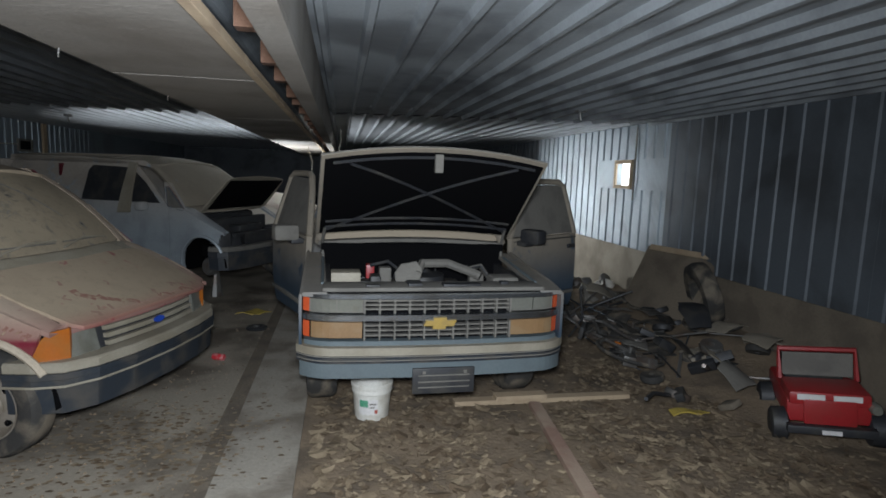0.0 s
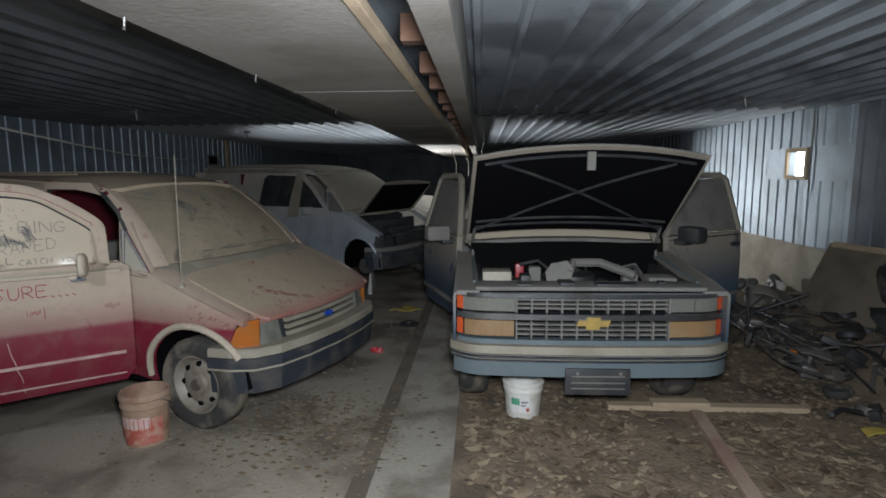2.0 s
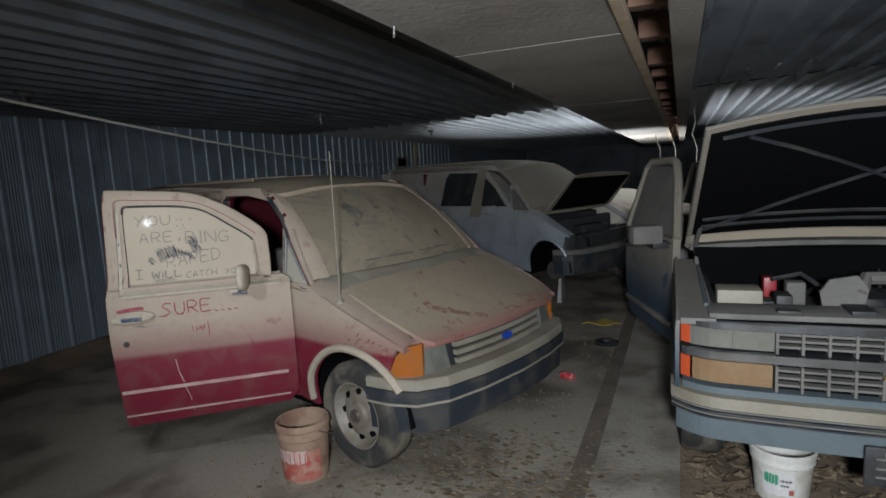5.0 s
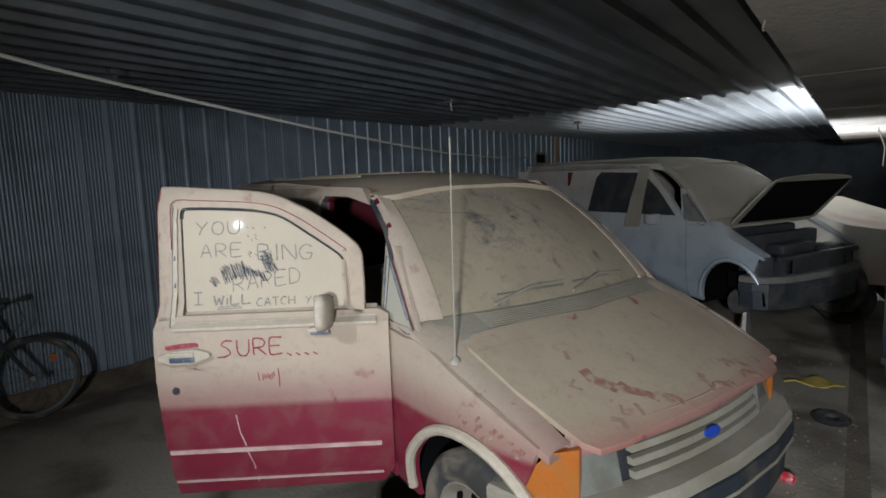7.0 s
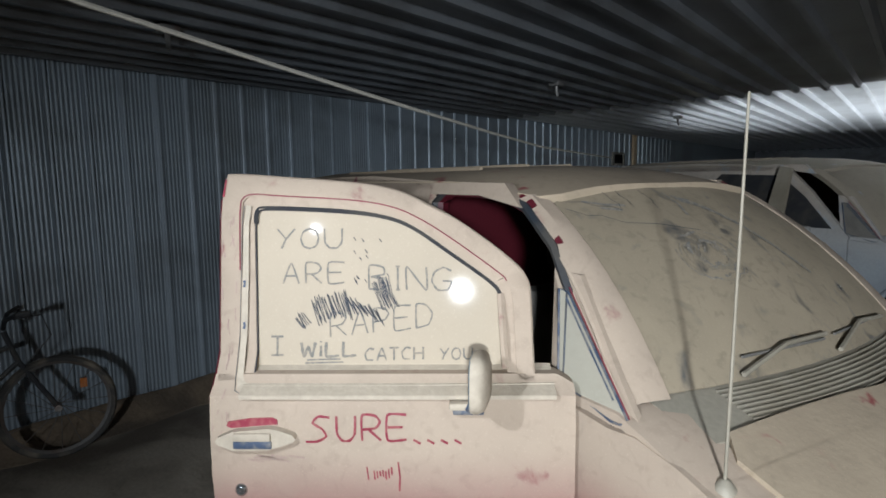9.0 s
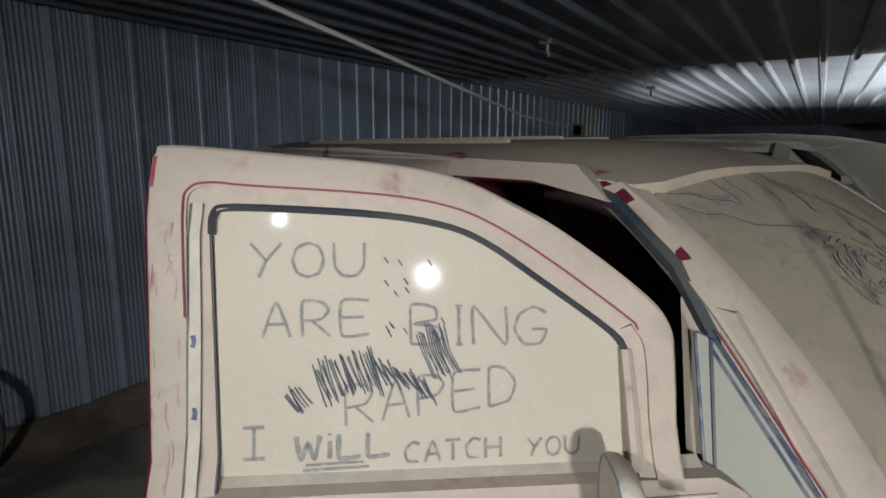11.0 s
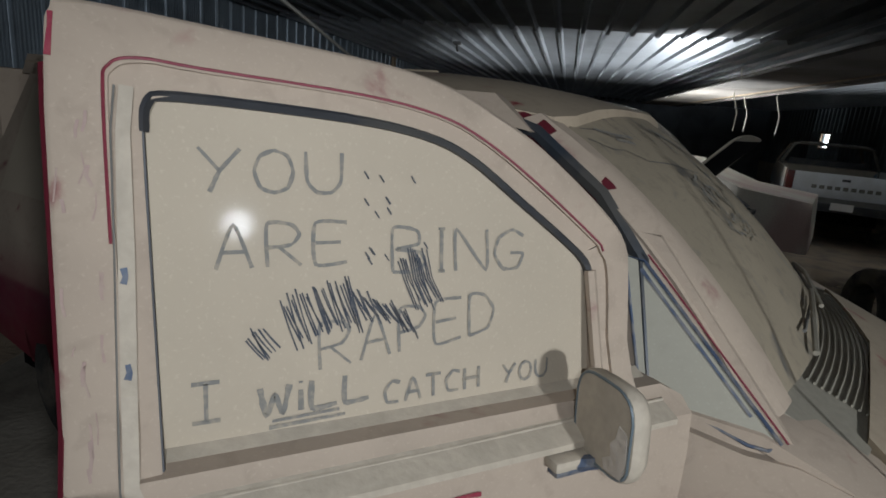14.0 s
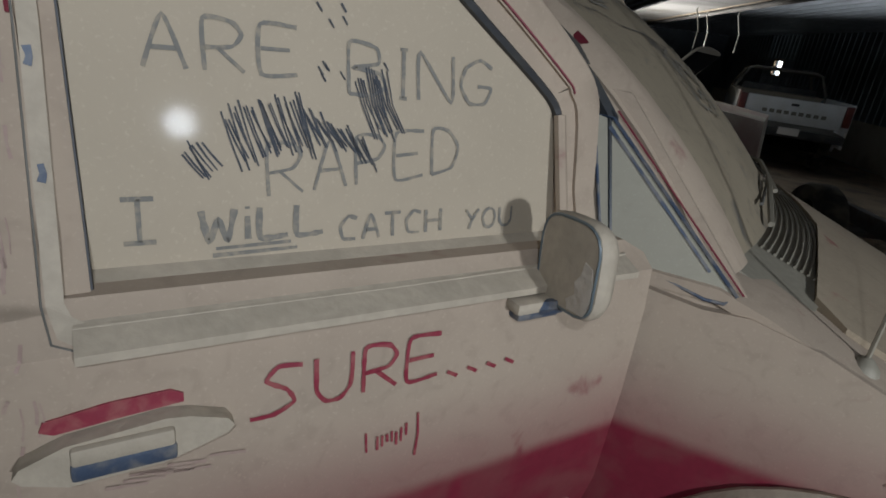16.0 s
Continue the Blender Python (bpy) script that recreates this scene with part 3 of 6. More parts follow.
def van(m, label, paint, top, glass, screen, hood_open, door_m, marked):
    van_ob = thing("minivan", m, label, "minivan", "minivans")

    def part(name, bm, mat, parent, label="", smooth=True):
        """A body part, drawn to the van's full width."""
        for v in bm.verts:
            v.co.y *= 1.07
            if hood_open and v.co.x > -1.0:
                # the second van has the shorter nose
                v.co.x = -1.0 + 0.75 * (v.co.x + 1.0)
        return link(name, bm, mat, parent, label, smooth)

    right = lambda a, b, o: Vector((a, -(side_half(a, b) + o), b))
    left = lambda a, b, o: Vector((a, side_half(a, b) + o, b))
    # fenders
    archpts = arc(-0.60, 0.34, 0.41, 185, 34, 14)
    fender = [(-0.33, 0.58), (-0.24, 0.83), (-0.45, 0.925), (-0.80, 1.06), (-0.93, 1.088), (-1.02, 1.08), (-1.20, 1.10), (-1.19, 0.32), (-1.03, 0.30)] + archpts
    for fn in (right, left):
        part("fender", sheet(fender, fn, 0.02, steps(-1.2, -0.1, 8), (0.45, 0.6, 0.75, 0.9, 1.0)), paint, van_ob)
        fl = [fn(a, b, 0.012) for a, b in arc(-0.60, 0.34, 0.43, 178, 30, 16)]
        part("wheel_arch_trim", tube(fl, 0.024, 8), TRIM_PALE if marked else paint, van_ob, "dust-covered wheel arch lip")
        strip = bmesh.new()
        rows = []
        for k in range(11):
            u = -0.20 - 0.10 * k
            zt = 0.81 + 0.315 * min(1, (-u - 0.2) / 0.77) + 0.01 * max(0, (-u - 0.97))
            hv = 0.705 if u > -0.75 else 0.70
            outer = fn(u, zt, -0.004)
            inner = Vector((u, math.copysign(hv - 0.02, outer.y), min(hood_z(max(u, -0.95), hv) - 0.004, 1.16)))
            mid = (outer + inner) / 2 + Vector((0, math.copysign(0.012, outer.y), 0.014))
            rows.append([strip.verts.new(p) for p in (outer, mid, inner, inner - Vector((0, 0, 0.03)), outer - Vector((0, 0, 0.03)))])
        for r0, r1 in zip(rows, rows[1:]):
            for k in range(5):
                strip.faces.new((r0[k], r0[(k + 1) % 5], r1[(k + 1) % 5], r1[k]))
        part("fender_top", strip, paint, van_ob)
        # near-black half shell paints the shade inside the wheel arch
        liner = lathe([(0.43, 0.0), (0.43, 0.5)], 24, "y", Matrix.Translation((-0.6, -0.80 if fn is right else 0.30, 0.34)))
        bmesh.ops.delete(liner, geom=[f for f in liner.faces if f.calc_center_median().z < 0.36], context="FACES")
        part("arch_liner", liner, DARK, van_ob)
    # side panels behind the front doors
    rear = [(-2.29, 0.30), (-2.29, 1.76), (-3.0, 1.79), (-4.10, 1.78), (-4.32, 1.1), (-4.30, 0.42), (-4.05, 0.36)] + arc(-3.62, 0.34, 0.40, 0, 180, 12) + [(-3.1, 0.30)]
    for fn in (right, left):
        part("side_panel", sheet(rear, fn, 0.03, steps(-4.3, -2.3, 6), (0.55, 0.8, 1.1, 1.3, 1.5, 1.65)), paint, van_ob)
        for a0, a1 in ((-2.42, -3.22), (-3.30, -4.05)) if marked else ():
            part("side_window", sheet([(a0, 1.18), (a0, 1.66), (a1, 1.66), (a1 - 0.05, 1.18)], lambda a, b, o, fn=fn: fn(a, b, o + 0.008), 0.006, (), (1.3, 1.45, 1.58)), glass, van_ob)
    near = [(-1.21, 0.32), (-1.21, 1.12), (-1.62, 1.5), (-1.9, 1.72), (-2.28, 1.75), (-2.28, 0.32)]
    part("far_door", sheet(near, left, 0.04, steps(-2.28, -1.21, 4), (0.55, 0.8, 1.1, 1.3, 1.5)), paint, van_ob)
    if door_m is None:
        part("near_door", sheet(near, right, 0.04, steps(-2.28, -1.21, 4), (0.55, 0.8, 1.1, 1.3, 1.5)), paint, van_ob)
        part("door_window", sheet([(-1.36, 1.18), (-1.66, 1.45), (-1.95, 1.65), (-2.62, 1.67), (-2.68, 1.60), (-2.70, 1.18)], lambda a, b, o: right(a, b, o + 0.008), 0.008, (), (1.3, 1.5)), BLACK, van_ob, "dark front door window")
        part("loose_trim", sheet([(-1.70, 1.05), (-1.80, 1.72), (-1.92, 1.74), (-1.90, 1.04)], lambda a, b, o: right(a, b, o + 0.10 + 0.1 * (1.7 - b)), 0.03, (), (1.3,)), BUMPER, van_ob, "pale padded trim strip leaning on the door")
        part("door_mirror", box(-1.62, -1.5, -1.02, -0.88, 1.08, 1.2, 0.03), SILVER, van_ob)
    # roof, screen, pillars
    roof_poly = [(-1.56, -0.55), (-1.60, -0.62), (-1.75, -0.665), (-4.20, -0.665), (-4.28, -0.55), (-4.28, 0.55), (-4.20, 0.665), (-1.75, 0.665), (-1.60, 0.62), (-1.56, 0.55), (-1.53, 0)]
    part("roof", sheet(roof_poly, lambda a, b, o: Vector((a, b, roof_z(a, b) + o)), 0.03, steps(-4.28, -1.55, 14), steps(-0.66, 0.66, 10)), top, van_ob, "roof under a thick layer of dust")
    for v0 in (-0.42, -0.14, 0.14, 0.42):
        part("roof_rib", tube([(u, v0, roof_z(u, v0) + 0.002) for u in steps(-4.2, -2.0, 8)], 0.012, 6), top, van_ob)
    for sgn in (-1, 1):
        part("roof_rail", sheet([(-1.62, 1.66), (-1.75, 1.75), (-4.2, 1.79), (-4.2, 1.70), (-2.3, 1.70), (-1.9, 1.70)], right if sgn < 0 else left, 0.04, steps(-4.2, -1.7, 6), ()), paint, van_ob)

    def scr(a, b, o):
        u0, z0, v0 = -0.86 - 0.10 * a * a, 1.145, 0.715 * a
        u1, z1, v1 = -1.55 - 0.07 * a * a, 1.735 - 0.035 * a * a, 0.60 * a
        bul = 0.05 * 4 * b * (1 - b)
        return Vector((u0 + (u1 - u0) * b + (bul + o) * 0.66, v0 + (v1 - v0) * b, z0 + (z1 - z0) * b + (bul + o) * 0.72))

    part("windscreen", sheet([(-0.97, 0.02), (0.97, 0.02), (0.96, 0.93), (0.9, 0.98), (-0.9, 0.98), (-0.96, 0.93)], scr, 0.006, steps(-1, 1, 10), steps(0, 1, 6)), screen, van_ob, "windscreen under streaked dust")
    part("screen_header", sheet([(-1, 0.98), (1, 0.98), (1, 1.03), (-1, 1.03)], scr, 0.02, steps(-1, 1, 8), ()), top, van_ob)
    for sgn in (-1, 1):
        pil = bmesh.new()
        rows = []
        for i in range(9):
            b = i / 8
            inner = scr(sgn * 0.97, b, 0.004)
            zz = inner.z
            outer = Vector((inner.x - 0.055, sgn * max(side_half(inner.x - 0.06, zz) - 0.012, abs(inner.y) + 0.05), zz - 0.015))
            rows.append([pil.verts.new(p) for p in (inner, (inner + outer) / 2 + Vector((0.012, sgn * 0.012, 0.012)), outer, outer + Vector((-0.05, -sgn * 0.03, -0.02)), inner + Vector((-0.05, -sgn * 0.0, -0.05)))])
        for r0, r1 in zip(rows, rows[1:]):
            for k in range(5):
                pil.faces.new((r0[k], r0[(k + 1) % 5], r1[(k + 1) % 5], r1[k]))
        part("pillar", pil, paint if marked else top, van_ob)
        fn = right if sgn < 0 else left
        part("quarter_panel", sheet([(-0.91, 1.08), (-1.27, 1.08), (-1.39, 1.47), (-1.27, 1.46)], lambda a, b, o, fn=fn: fn(a, b, o - 0.022), 0.02, (), (1.2, 1.3)), paint, van_ob)
        tri = [(-1.02, 1.098), (-0.985, 1.10), (-0.965, 1.118), (-1.29, 1.405), (-1.335, 1.41), (-1.245, 1.15)]
        part("quarter_glass", sheet(tri, lambda a, b, o, fn=fn: fn(a, b, o - 0.012), 0.006, (), (1.2, 1.3)), QUARTER_GLASS if marked else glass, van_ob, "dusty triangular quarter glass")
        part("glass_seal", tube([fn(a, b, -0.010) for a, b in tri], 0.004, 6, True), BLUE_RUB, van_ob)
        part("rubbed_seal", ribbon([[(-1.025 - 0.0245 * k, 1.152 + 0.0215 * k) for k in range(12)]], 0.009, fn, -0.009), BLUE_RUB, van_ob, "dark blue streak rubbed along the glass edge", False)
        part("red_edge_line", tube([fn(-0.955 - 0.11 * k, 1.125 + 0.099 * k, -0.004) for k in range(4)], 0.0022, 5), RED_LINE, van_ob)
    if marked:
        part("red_pinstripe", tube([scr(-0.97, b, 0.012) + Vector((-0.05, -0.05, -0.008)) for b in steps(0, 1, 12)], 0.002, 5), RED_LINE, van_ob)
        seal = [(-1.215, 0.34), (-1.215, 1.11), (-1.30, 1.40), (-1.42, 1.53), (-1.62, 1.66), (-1.82, 1.715), (-2.20, 1.72), (-2.275, 1.66), (-2.28, 0.34)]
        part("door_seal", tube([right(a, b, -0.03) for a, b in seal], 0.02, 6), BUMPER_DARK, van_ob, "dark rubber door seal")
        part("hinge_pillar", box(-1.33, -1.185, -0.835, -0.74, 0.33, 1.12, 0.01), paint, van_ob)
        part("jamb", tube([right(a, b, -0.055) for a, b in seal], 0.035, 6), WINE_INSIDE, van_ob)
        # rubbed patches on the dusty hood
        rh = random.Random(5)
        hs = lambda a, b, o: Vector((a, b, hood_z(a, b) + 0.012 + o))
        for k in range(12):
            a, b = (rh.uniform(-0.20, -0.11), rh.uniform(-0.6, 0.6)) if k % 4 else (rh.uniform(-0.55, -0.25), rh.uniform(-0.5, 0.0))
            part("rubbed_patch", ribbon([[(a, b), (a - rh.uniform(0.01, 0.04), b + rh.uniform(-0.03, 0.03)), (a - rh.uniform(0.045, 0.06), b + rh.uniform(-0.02, 0.02))]], rh.uniform(0.02, 0.04), hs, 0.0025), MARK_SOFT, van_ob, "patch rubbed through the dust", False)
        for a, b, da, db, wd in ((-0.42, -0.40, 0.14, 0.05, 0.07), (-0.30, -0.33, 0.12, 0.10, 0.06), (-0.20, -0.22, 0.07, 0.08, 0.05), (-0.14, 0.30, 0.03, 0.14, 0.04), (-0.13, 0.05, 0.02, 0.16, 0.03)):
            pts = [(a + da * q + 0.012 * math.sin(9 * q), b + db * q + 0.015 * math.cos(7 * q)) for q in (0, 0.2, 0.4, 0.6, 0.8, 1.0)]
            part("rubbed_patch", ribbon([pts], wd, hs, 0.003), RUB_RED, van_ob, "red paint showing where dust was rubbed off", False)
        for k in range(26):
            a, b = rh.uniform(-0.62, -0.28), rh.uniform(0.78, 0.93)
            b = min(b, 0.80 + 0.34 * (-a - 0.28))
            part("rubbed_patch", ribbon([[(a, b), (a - rh.uniform(0.004, 0.02), b - rh.uniform(0.004, 0.02)), (a - rh.uniform(0.015, 0.035), b - rh.uniform(0.01, 0.03))]], rh.uniform(0.006, 0.02), right, 0.002), RUB_RED, van_ob, "speck rubbed through the dust", False)
        # wiped streaks on the dusty screen
        rs = random.Random(8)
        arcs = [[(-0.12 + 0.011 * k + 0.5 * q, 0.90 - 0.02 * k - 0.40 * q * q - 0.1 * q) for q in (0, 0.2, 0.4, 0.6, 0.8, 1.0)] for k in range(3)]
        arcs += [[(-0.16, 0.93), (-0.14, 0.84), (-0.17, 0.76)], [(-0.8, 0.92), (-0.68, 0.88), (-0.55, 0.86)], [(-0.72, 0.86), (-0.6, 0.83)]]
        for pts in arcs:
            part("wiped_streak", ribbon([pts], rs.uniform(0.02, 0.035), scr, 0.003), MARK_GLASS, van_ob, "dark streak wiped through the dust", False)
        # thin scratches wound round one smeared spot, and cracks under the roof edge
        for k in range(70):
            q, rr = rs.uniform(0, 6.28), rs.uniform(0.06, 0.24)
            tw = rs.uniform(0.25, 0.7)
            pts = [(-0.28 + rr * math.cos(q + tw * j / 3), 0.52 + 0.62 * rr * math.sin(q + tw * j / 3) + 0.01 * rs.uniform(-1, 1)) for j in range(4)]
            part("wiped_streak", ribbon([pts], rs.choice((0.004, 0.006, 0.014)), scr, 0.0025), MARK_GLASS if k % 3 else MARK_HAZE, van_ob, "fine scratch in the dust", False)
        for pts in ([(-0.90, 0.93), (-0.80, 0.915), (-0.73, 0.875), (-0.64, 0.86), (-0.60, 0.83), (-0.585, 0.865)], [(-0.60, 0.97), (-0.595, 0.90), (-0.575, 0.87)], [(-0.50, 0.97), (-0.51, 0.93), (-0.49, 0.90), (-0.50, 0.84)], [(-0.93, 0.88), (-0.84, 0.82), (-0.76, 0.81), (-0.66, 0.75), (-0.45, 0.72), (-0.2, 0.66)], [(-0.33, 0.96), (-0.31, 0.89), (-0.34, 0.82)]):
            part("crack", ribbon([pts], 0.005, scr, 0.003), SCRATCH, van_ob, "thin jagged crack in the windscreen", False)
        for k in range(10):
            a, b = rs.gauss(-0.28, 0.16), rs.gauss(0.50, 0.08)
            part("wiped_streak", ribbon([[(a, b), (a + rs.uniform(0.02, 0.05), b + rs.uniform(-0.03, 0.02)), (a + rs.uniform(0.06, 0.12), b + rs.uniform(-0.04, 0.03))]], rs.uniform(0.015, 0.05), scr, 0.002), MARK_HAZE, van_ob, "faint smear in the dust", False)
        # wiper, aerial
        for a0, a1 in ((-0.62, 0.02), (0.05, 0.72)):
            part("wiper", tube([scr(a0, 0.03, 0.02), scr((a0 + a1) / 2, 0.10, 0.025), scr(a1, 0.075 if a0 > 0 else 0.10, 0.02)], 0.008, 6), BUMPER, van_ob, "dust-coated wiper arm")
            part("wiper_blade", tube([scr(a0 + 0.05, 0.09, 0.014), scr(a1 - 0.02, 0.085, 0.014)], 0.005, 5), GREY_DUST, van_ob)
        part("aerial_base", lathe([(0.03, 0), (0.028, 0.012), (0.014, 0.03), (0.006, 0.035)], 14, "z", Matrix.Translation((-0.715, -0.80, 1.02))), BUMPER, van_ob)
        part("aerial", tube([(-0.715, -0.80, 1.035), (-0.712, -0.80, 1.5), (-0.708, -0.80, 1.95)], [0.0045, 0.004, 0.003], 6), BUMPER, van_ob, "thin upright radio aerial")
    # cowl with slats
    def cowl(a, b, o):
        u0, z0 = -0.70 - 0.10 * (a / 0.7) ** 2, hood_z(-0.70 - 0.10 * (a / 0.7) ** 2, a) - 0.002
        u1, z1 = -0.885 - 0.10 * (a / 0.715) ** 2, 1.152
        return Vector((u0 + (u1 - u0) * b, a, z0 + (z1 - z0) * b + o))

    part("cowl", sheet([(-0.745, 0), (0.745, 0), (0.745, 1), (-0.745, 1)], cowl, 0.02, steps(-0.745, 0.745, 10), (0.5,)), top if not marked else BUMPER, van_ob)
    if marked:
        for k in range(9):
            b = 0.16 + 0.088 * k
            part("cowl_slat", tube([cowl(a, b, 0.004) for a in steps(-0.68, 0.70, 10)], 0.0035, 5), BUMPER, van_ob)
    # hood
    hpoly = [(-0.10, -0.50), (-0.12, -0.62), (-0.17, -0.66), (-0.45, -0.70), (-0.74, -0.715), (-0.80, -0.66), (-0.725, 0), (-0.80, 0.66), (-0.74, 0.715), (-0.45, 0.70), (-0.17, 0.66), (-0.12, 0.62), (-0.10, 0.50), (-0.085, 0)]
    hood = sheet(hpoly, lambda a, b, o: Vector((a, b, hood_z(a, b) + 0.012 + o)), 0.025, steps(-0.8, -0.09, 8), steps(-0.7, 0.7, 10))
    if hood_open:
        bmesh.ops.transform(hood, matrix=Matrix.Translation((-0.78, 0, 1.10)) @ Matrix.Rotation(radians(-62), 4, "Y") @ Matrix.Translation((0.78, 0, -1.10)), verts=hood.verts)
        hob = part("hood", hood, top, van_ob, "raised hood, dark underneath")
        under = box(-0.74, -0.14, -0.62, 0.62, 0.0, 0.012, 0.004)
        for v in under.verts:
            v.co.z += hood_z(v.co.x, v.co.y) - 0.03
        bmesh.ops.transform(under, matrix=Matrix.Translation((-0.78, 0, 1.10)) @ Matrix.Rotation(radians(-62), 4, "Y") @ Matrix.Translation((0.78, 0, -1.10)), verts=under.verts)
        part("hood_lining", under, DARK, hob)
        # near-black block paints in the shaded depth of the bay
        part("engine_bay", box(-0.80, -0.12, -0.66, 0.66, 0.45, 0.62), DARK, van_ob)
        for k, (a, b, c, d, e, f) in enumerate(((-0.6, -0.35, -0.3, 0.25, 0.6, 0.88), (-0.35, -0.2, -0.6, -0.35, 0.6, 0.8), (-0.72, -0.6, -0.6, 0.6, 0.6, 0.98), (-0.4, -0.2, 0.3, 0.55, 0.6, 0.84))):
            part("engine_part", box(a, b, c, d, e, f, 0.03), BLACK, van_ob)
        part("radiator_bar", box(-0.16, -0.08, -0.66, 0.66, 0.76, 0.81, 0.01), BLACK, van_ob)
        part("radiator", box(-0.13, -0.10, -0.42, 0.42, 0.46, 0.76), BLACK, van_ob)
    else:
        part("hood", hood, DUST_TOP if marked else top, van_ob, "hood under a thick layer of tan dust")
    # nose
    nose = lambda a, b, o: Vector((-0.075 - 0.10 * (a / 0.7) ** 2 - (b - 0.6) * 0.18 + o, a, b))
    if not hood_open:
        part("nose_panel", sheet([(-0.70, 0.58), (0.70, 0.58), (0.68, 0.82), (-0.68, 0.82)], lambda a, b, o: nose(a, b, o - 0.03), 0.02, steps(-0.7, 0.7, 8), ()), BLACK, van_ob)
        for k in range(3):
            z = 0.635 + 0.05 * k
            part("grille_slat", sheet([(-0.44, z), (0.44, z), (0.44, z + 0.028), (-0.44, z + 0.028)], lambda a, b, o: nose(a, b, o + 0.012), 0.03, steps(-0.44, 0.44, 6), ()), BUMPER, van_ob, "dusty grille slat")
        part("badge", sheet([(0.052 * math.cos(t), 0.70 + 0.022 * math.sin(t)) for t in (2 * math.pi * i / 20 for i in range(20))], lambda a, b, o: nose(a, b, o + 0.024), 0.012), BLUE_OVAL, van_ob, "plain blue oval badge")
        part("nose_lip", sheet([(-0.70, 0.768), (0.70, 0.768), (0.66, 0.85), (-0.66, 0.85)], lambda a, b, o: nose(a, b, o + 0.005), 0.04, steps(-0.66, 0.66, 8), ()), paint, van_ob)
    for sgn in (-1, 1):
        part("headlamp", sheet([(sgn * 0.49, 0.60), (sgn * 0.67, 0.60), (sgn * 0.675, 0.79), (sgn * 0.50, 0.79)], lambda a, b, o: nose(a, b, o - 0.0), 0.04, steps(-0.66, 0.66, 20), ()), LENS if marked else BLACK, van_ob, "square clear headlamp")
        lampfn = lambda a, b, o, sgn=sgn: Vector((-0.165 - 0.15 * a + o * 0.5, sgn * (0.68 + 0.135 * math.sin(a * 1.3) + o), b))
        part("turn_signal", sheet([(0.0, 0.59), (1.2, 0.575), (0.98, 0.70), (0.45, 0.80), (0.0, 0.815)], lampfn, 0.03, (0.3, 0.6, 0.9), ()), AMBER if marked else BLACK, van_ob, "bright amber turn signal")
    # bumper
    half = [(-0.46, 0.825), (-0.30, 0.80), (-0.16, 0.74), (-0.07, 0.60), (-0.02, 0.35), (0.0, 0.0)]
    path = [(u, -v) for u, v in half] + [(u, v) for u, v in half[-2::-1]]
    for nm, z0, z1, out, mt in (("bumper_top", 0.555, 0.625, 0.035, BUMPER), ("bumper_strip", 0.52, 0.56, 0.045, BUMPER_DARK), ("bumper_band", 0.485, 0.525, 0.04, BUMPER_DARK), ("bumper_line", 0.472, 0.487, 0.046, BUMPER), ("valance", 0.30, 0.475, 0.02, BUMPER_DARK)):
        bm = bmesh.new()
        rows = []
        for i, (u, v) in enumerate(path):
            a = path[max(i - 1, 0)]
            b = path[min(i + 1, len(path) - 1)]
            nx, ny = (b[1] - a[1]), -(b[0] - a[0])
            ln = math.hypot(nx, ny)
            nx, ny = nx / ln, ny / ln
            tuck = 0.05 if nm == "valance" else 0.0
            soft = 0.012 if nm == "bumper_top" else 0.003
            rows.append([bm.verts.new((u + nx * d, v + ny * d, z)) for d, z in ((-0.10, z1), (out - soft, z1), (out, z1 - soft), (out - tuck * 0.2, z0 + soft), (out - soft - tuck, z0), (-0.10, z0))])
        for r0, r1 in zip(rows, rows[1:]):
            for k in range(6):
                bm.faces.new((r0[k], r0[(k + 1) % 6], r1[(k + 1) % 6], r1[k]))
        bm.faces.new(rows[0])
        bm.faces.new(rows[-1][::-1])
        if hood_open:
            mt = BUMPER_DARK if nm != "bumper_top" else GREY_DUST
        part(nm, bm, mt, van_ob, "", False)
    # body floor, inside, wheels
    # near-black slab paints the shade under the body
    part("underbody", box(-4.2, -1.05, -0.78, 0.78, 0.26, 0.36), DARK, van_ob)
    part("back_door", box(-4.33, -4.28, -0.75, 0.75, 0.42, 1.72, 0.02), paint, van_ob)
    part("dashboard", box(-1.35, -1.0, -0.72, 0.72, 0.72, 1.02, 0.05), BLACK, van_ob)
    for v0 in (-0.62, 0.12):
        sb = box(-2.05, -1.55, v0, v0 + 0.5, 0.5, 0.68, 0.06)
        add_box(sb, -2.12, -1.98, v0, v0 + 0.5, 0.6, 1.25, 0.06, Matrix.Translation((0, 0, 0)))
        part("seat", sb, GREY_DUST, van_ob, "dusty grey seat")
    part("inner_wall", box(-3.2, -3.16, -0.74, 0.74, 0.36, 1.68), WINE_INSIDE, van_ob)
    if not hood_open:
        wheel(van_ob, Matrix.Translation((-0.60, -0.81, 0.335)))
    else:
        part("brake_drum", lathe([(0.001, -0.09), (0.11, -0.09), (0.13, -0.06), (0.13, 0.05)], 20, "y", Matrix.Translation((-0.60, -0.66, 0.33))), IRON, van_ob)
        part("jack_stand", tube([(-0.62, -0.55, 0.30), (-0.62, -0.55, -0.14)], [0.03, 0.10], 8), IRON, van_ob)
    wheel(van_ob, Matrix.Translation((-0.60, 0.81, 0.335)) @ Matrix.Rotation(math.pi, 4, "Z"))
    for v0, turn in ((-0.81, 0), (0.81, math.pi)):
        wheel(van_ob, Matrix.Translation((-3.62, v0, 0.335)) @ Matrix.Rotation(turn, 4, "Z"), rim=False)
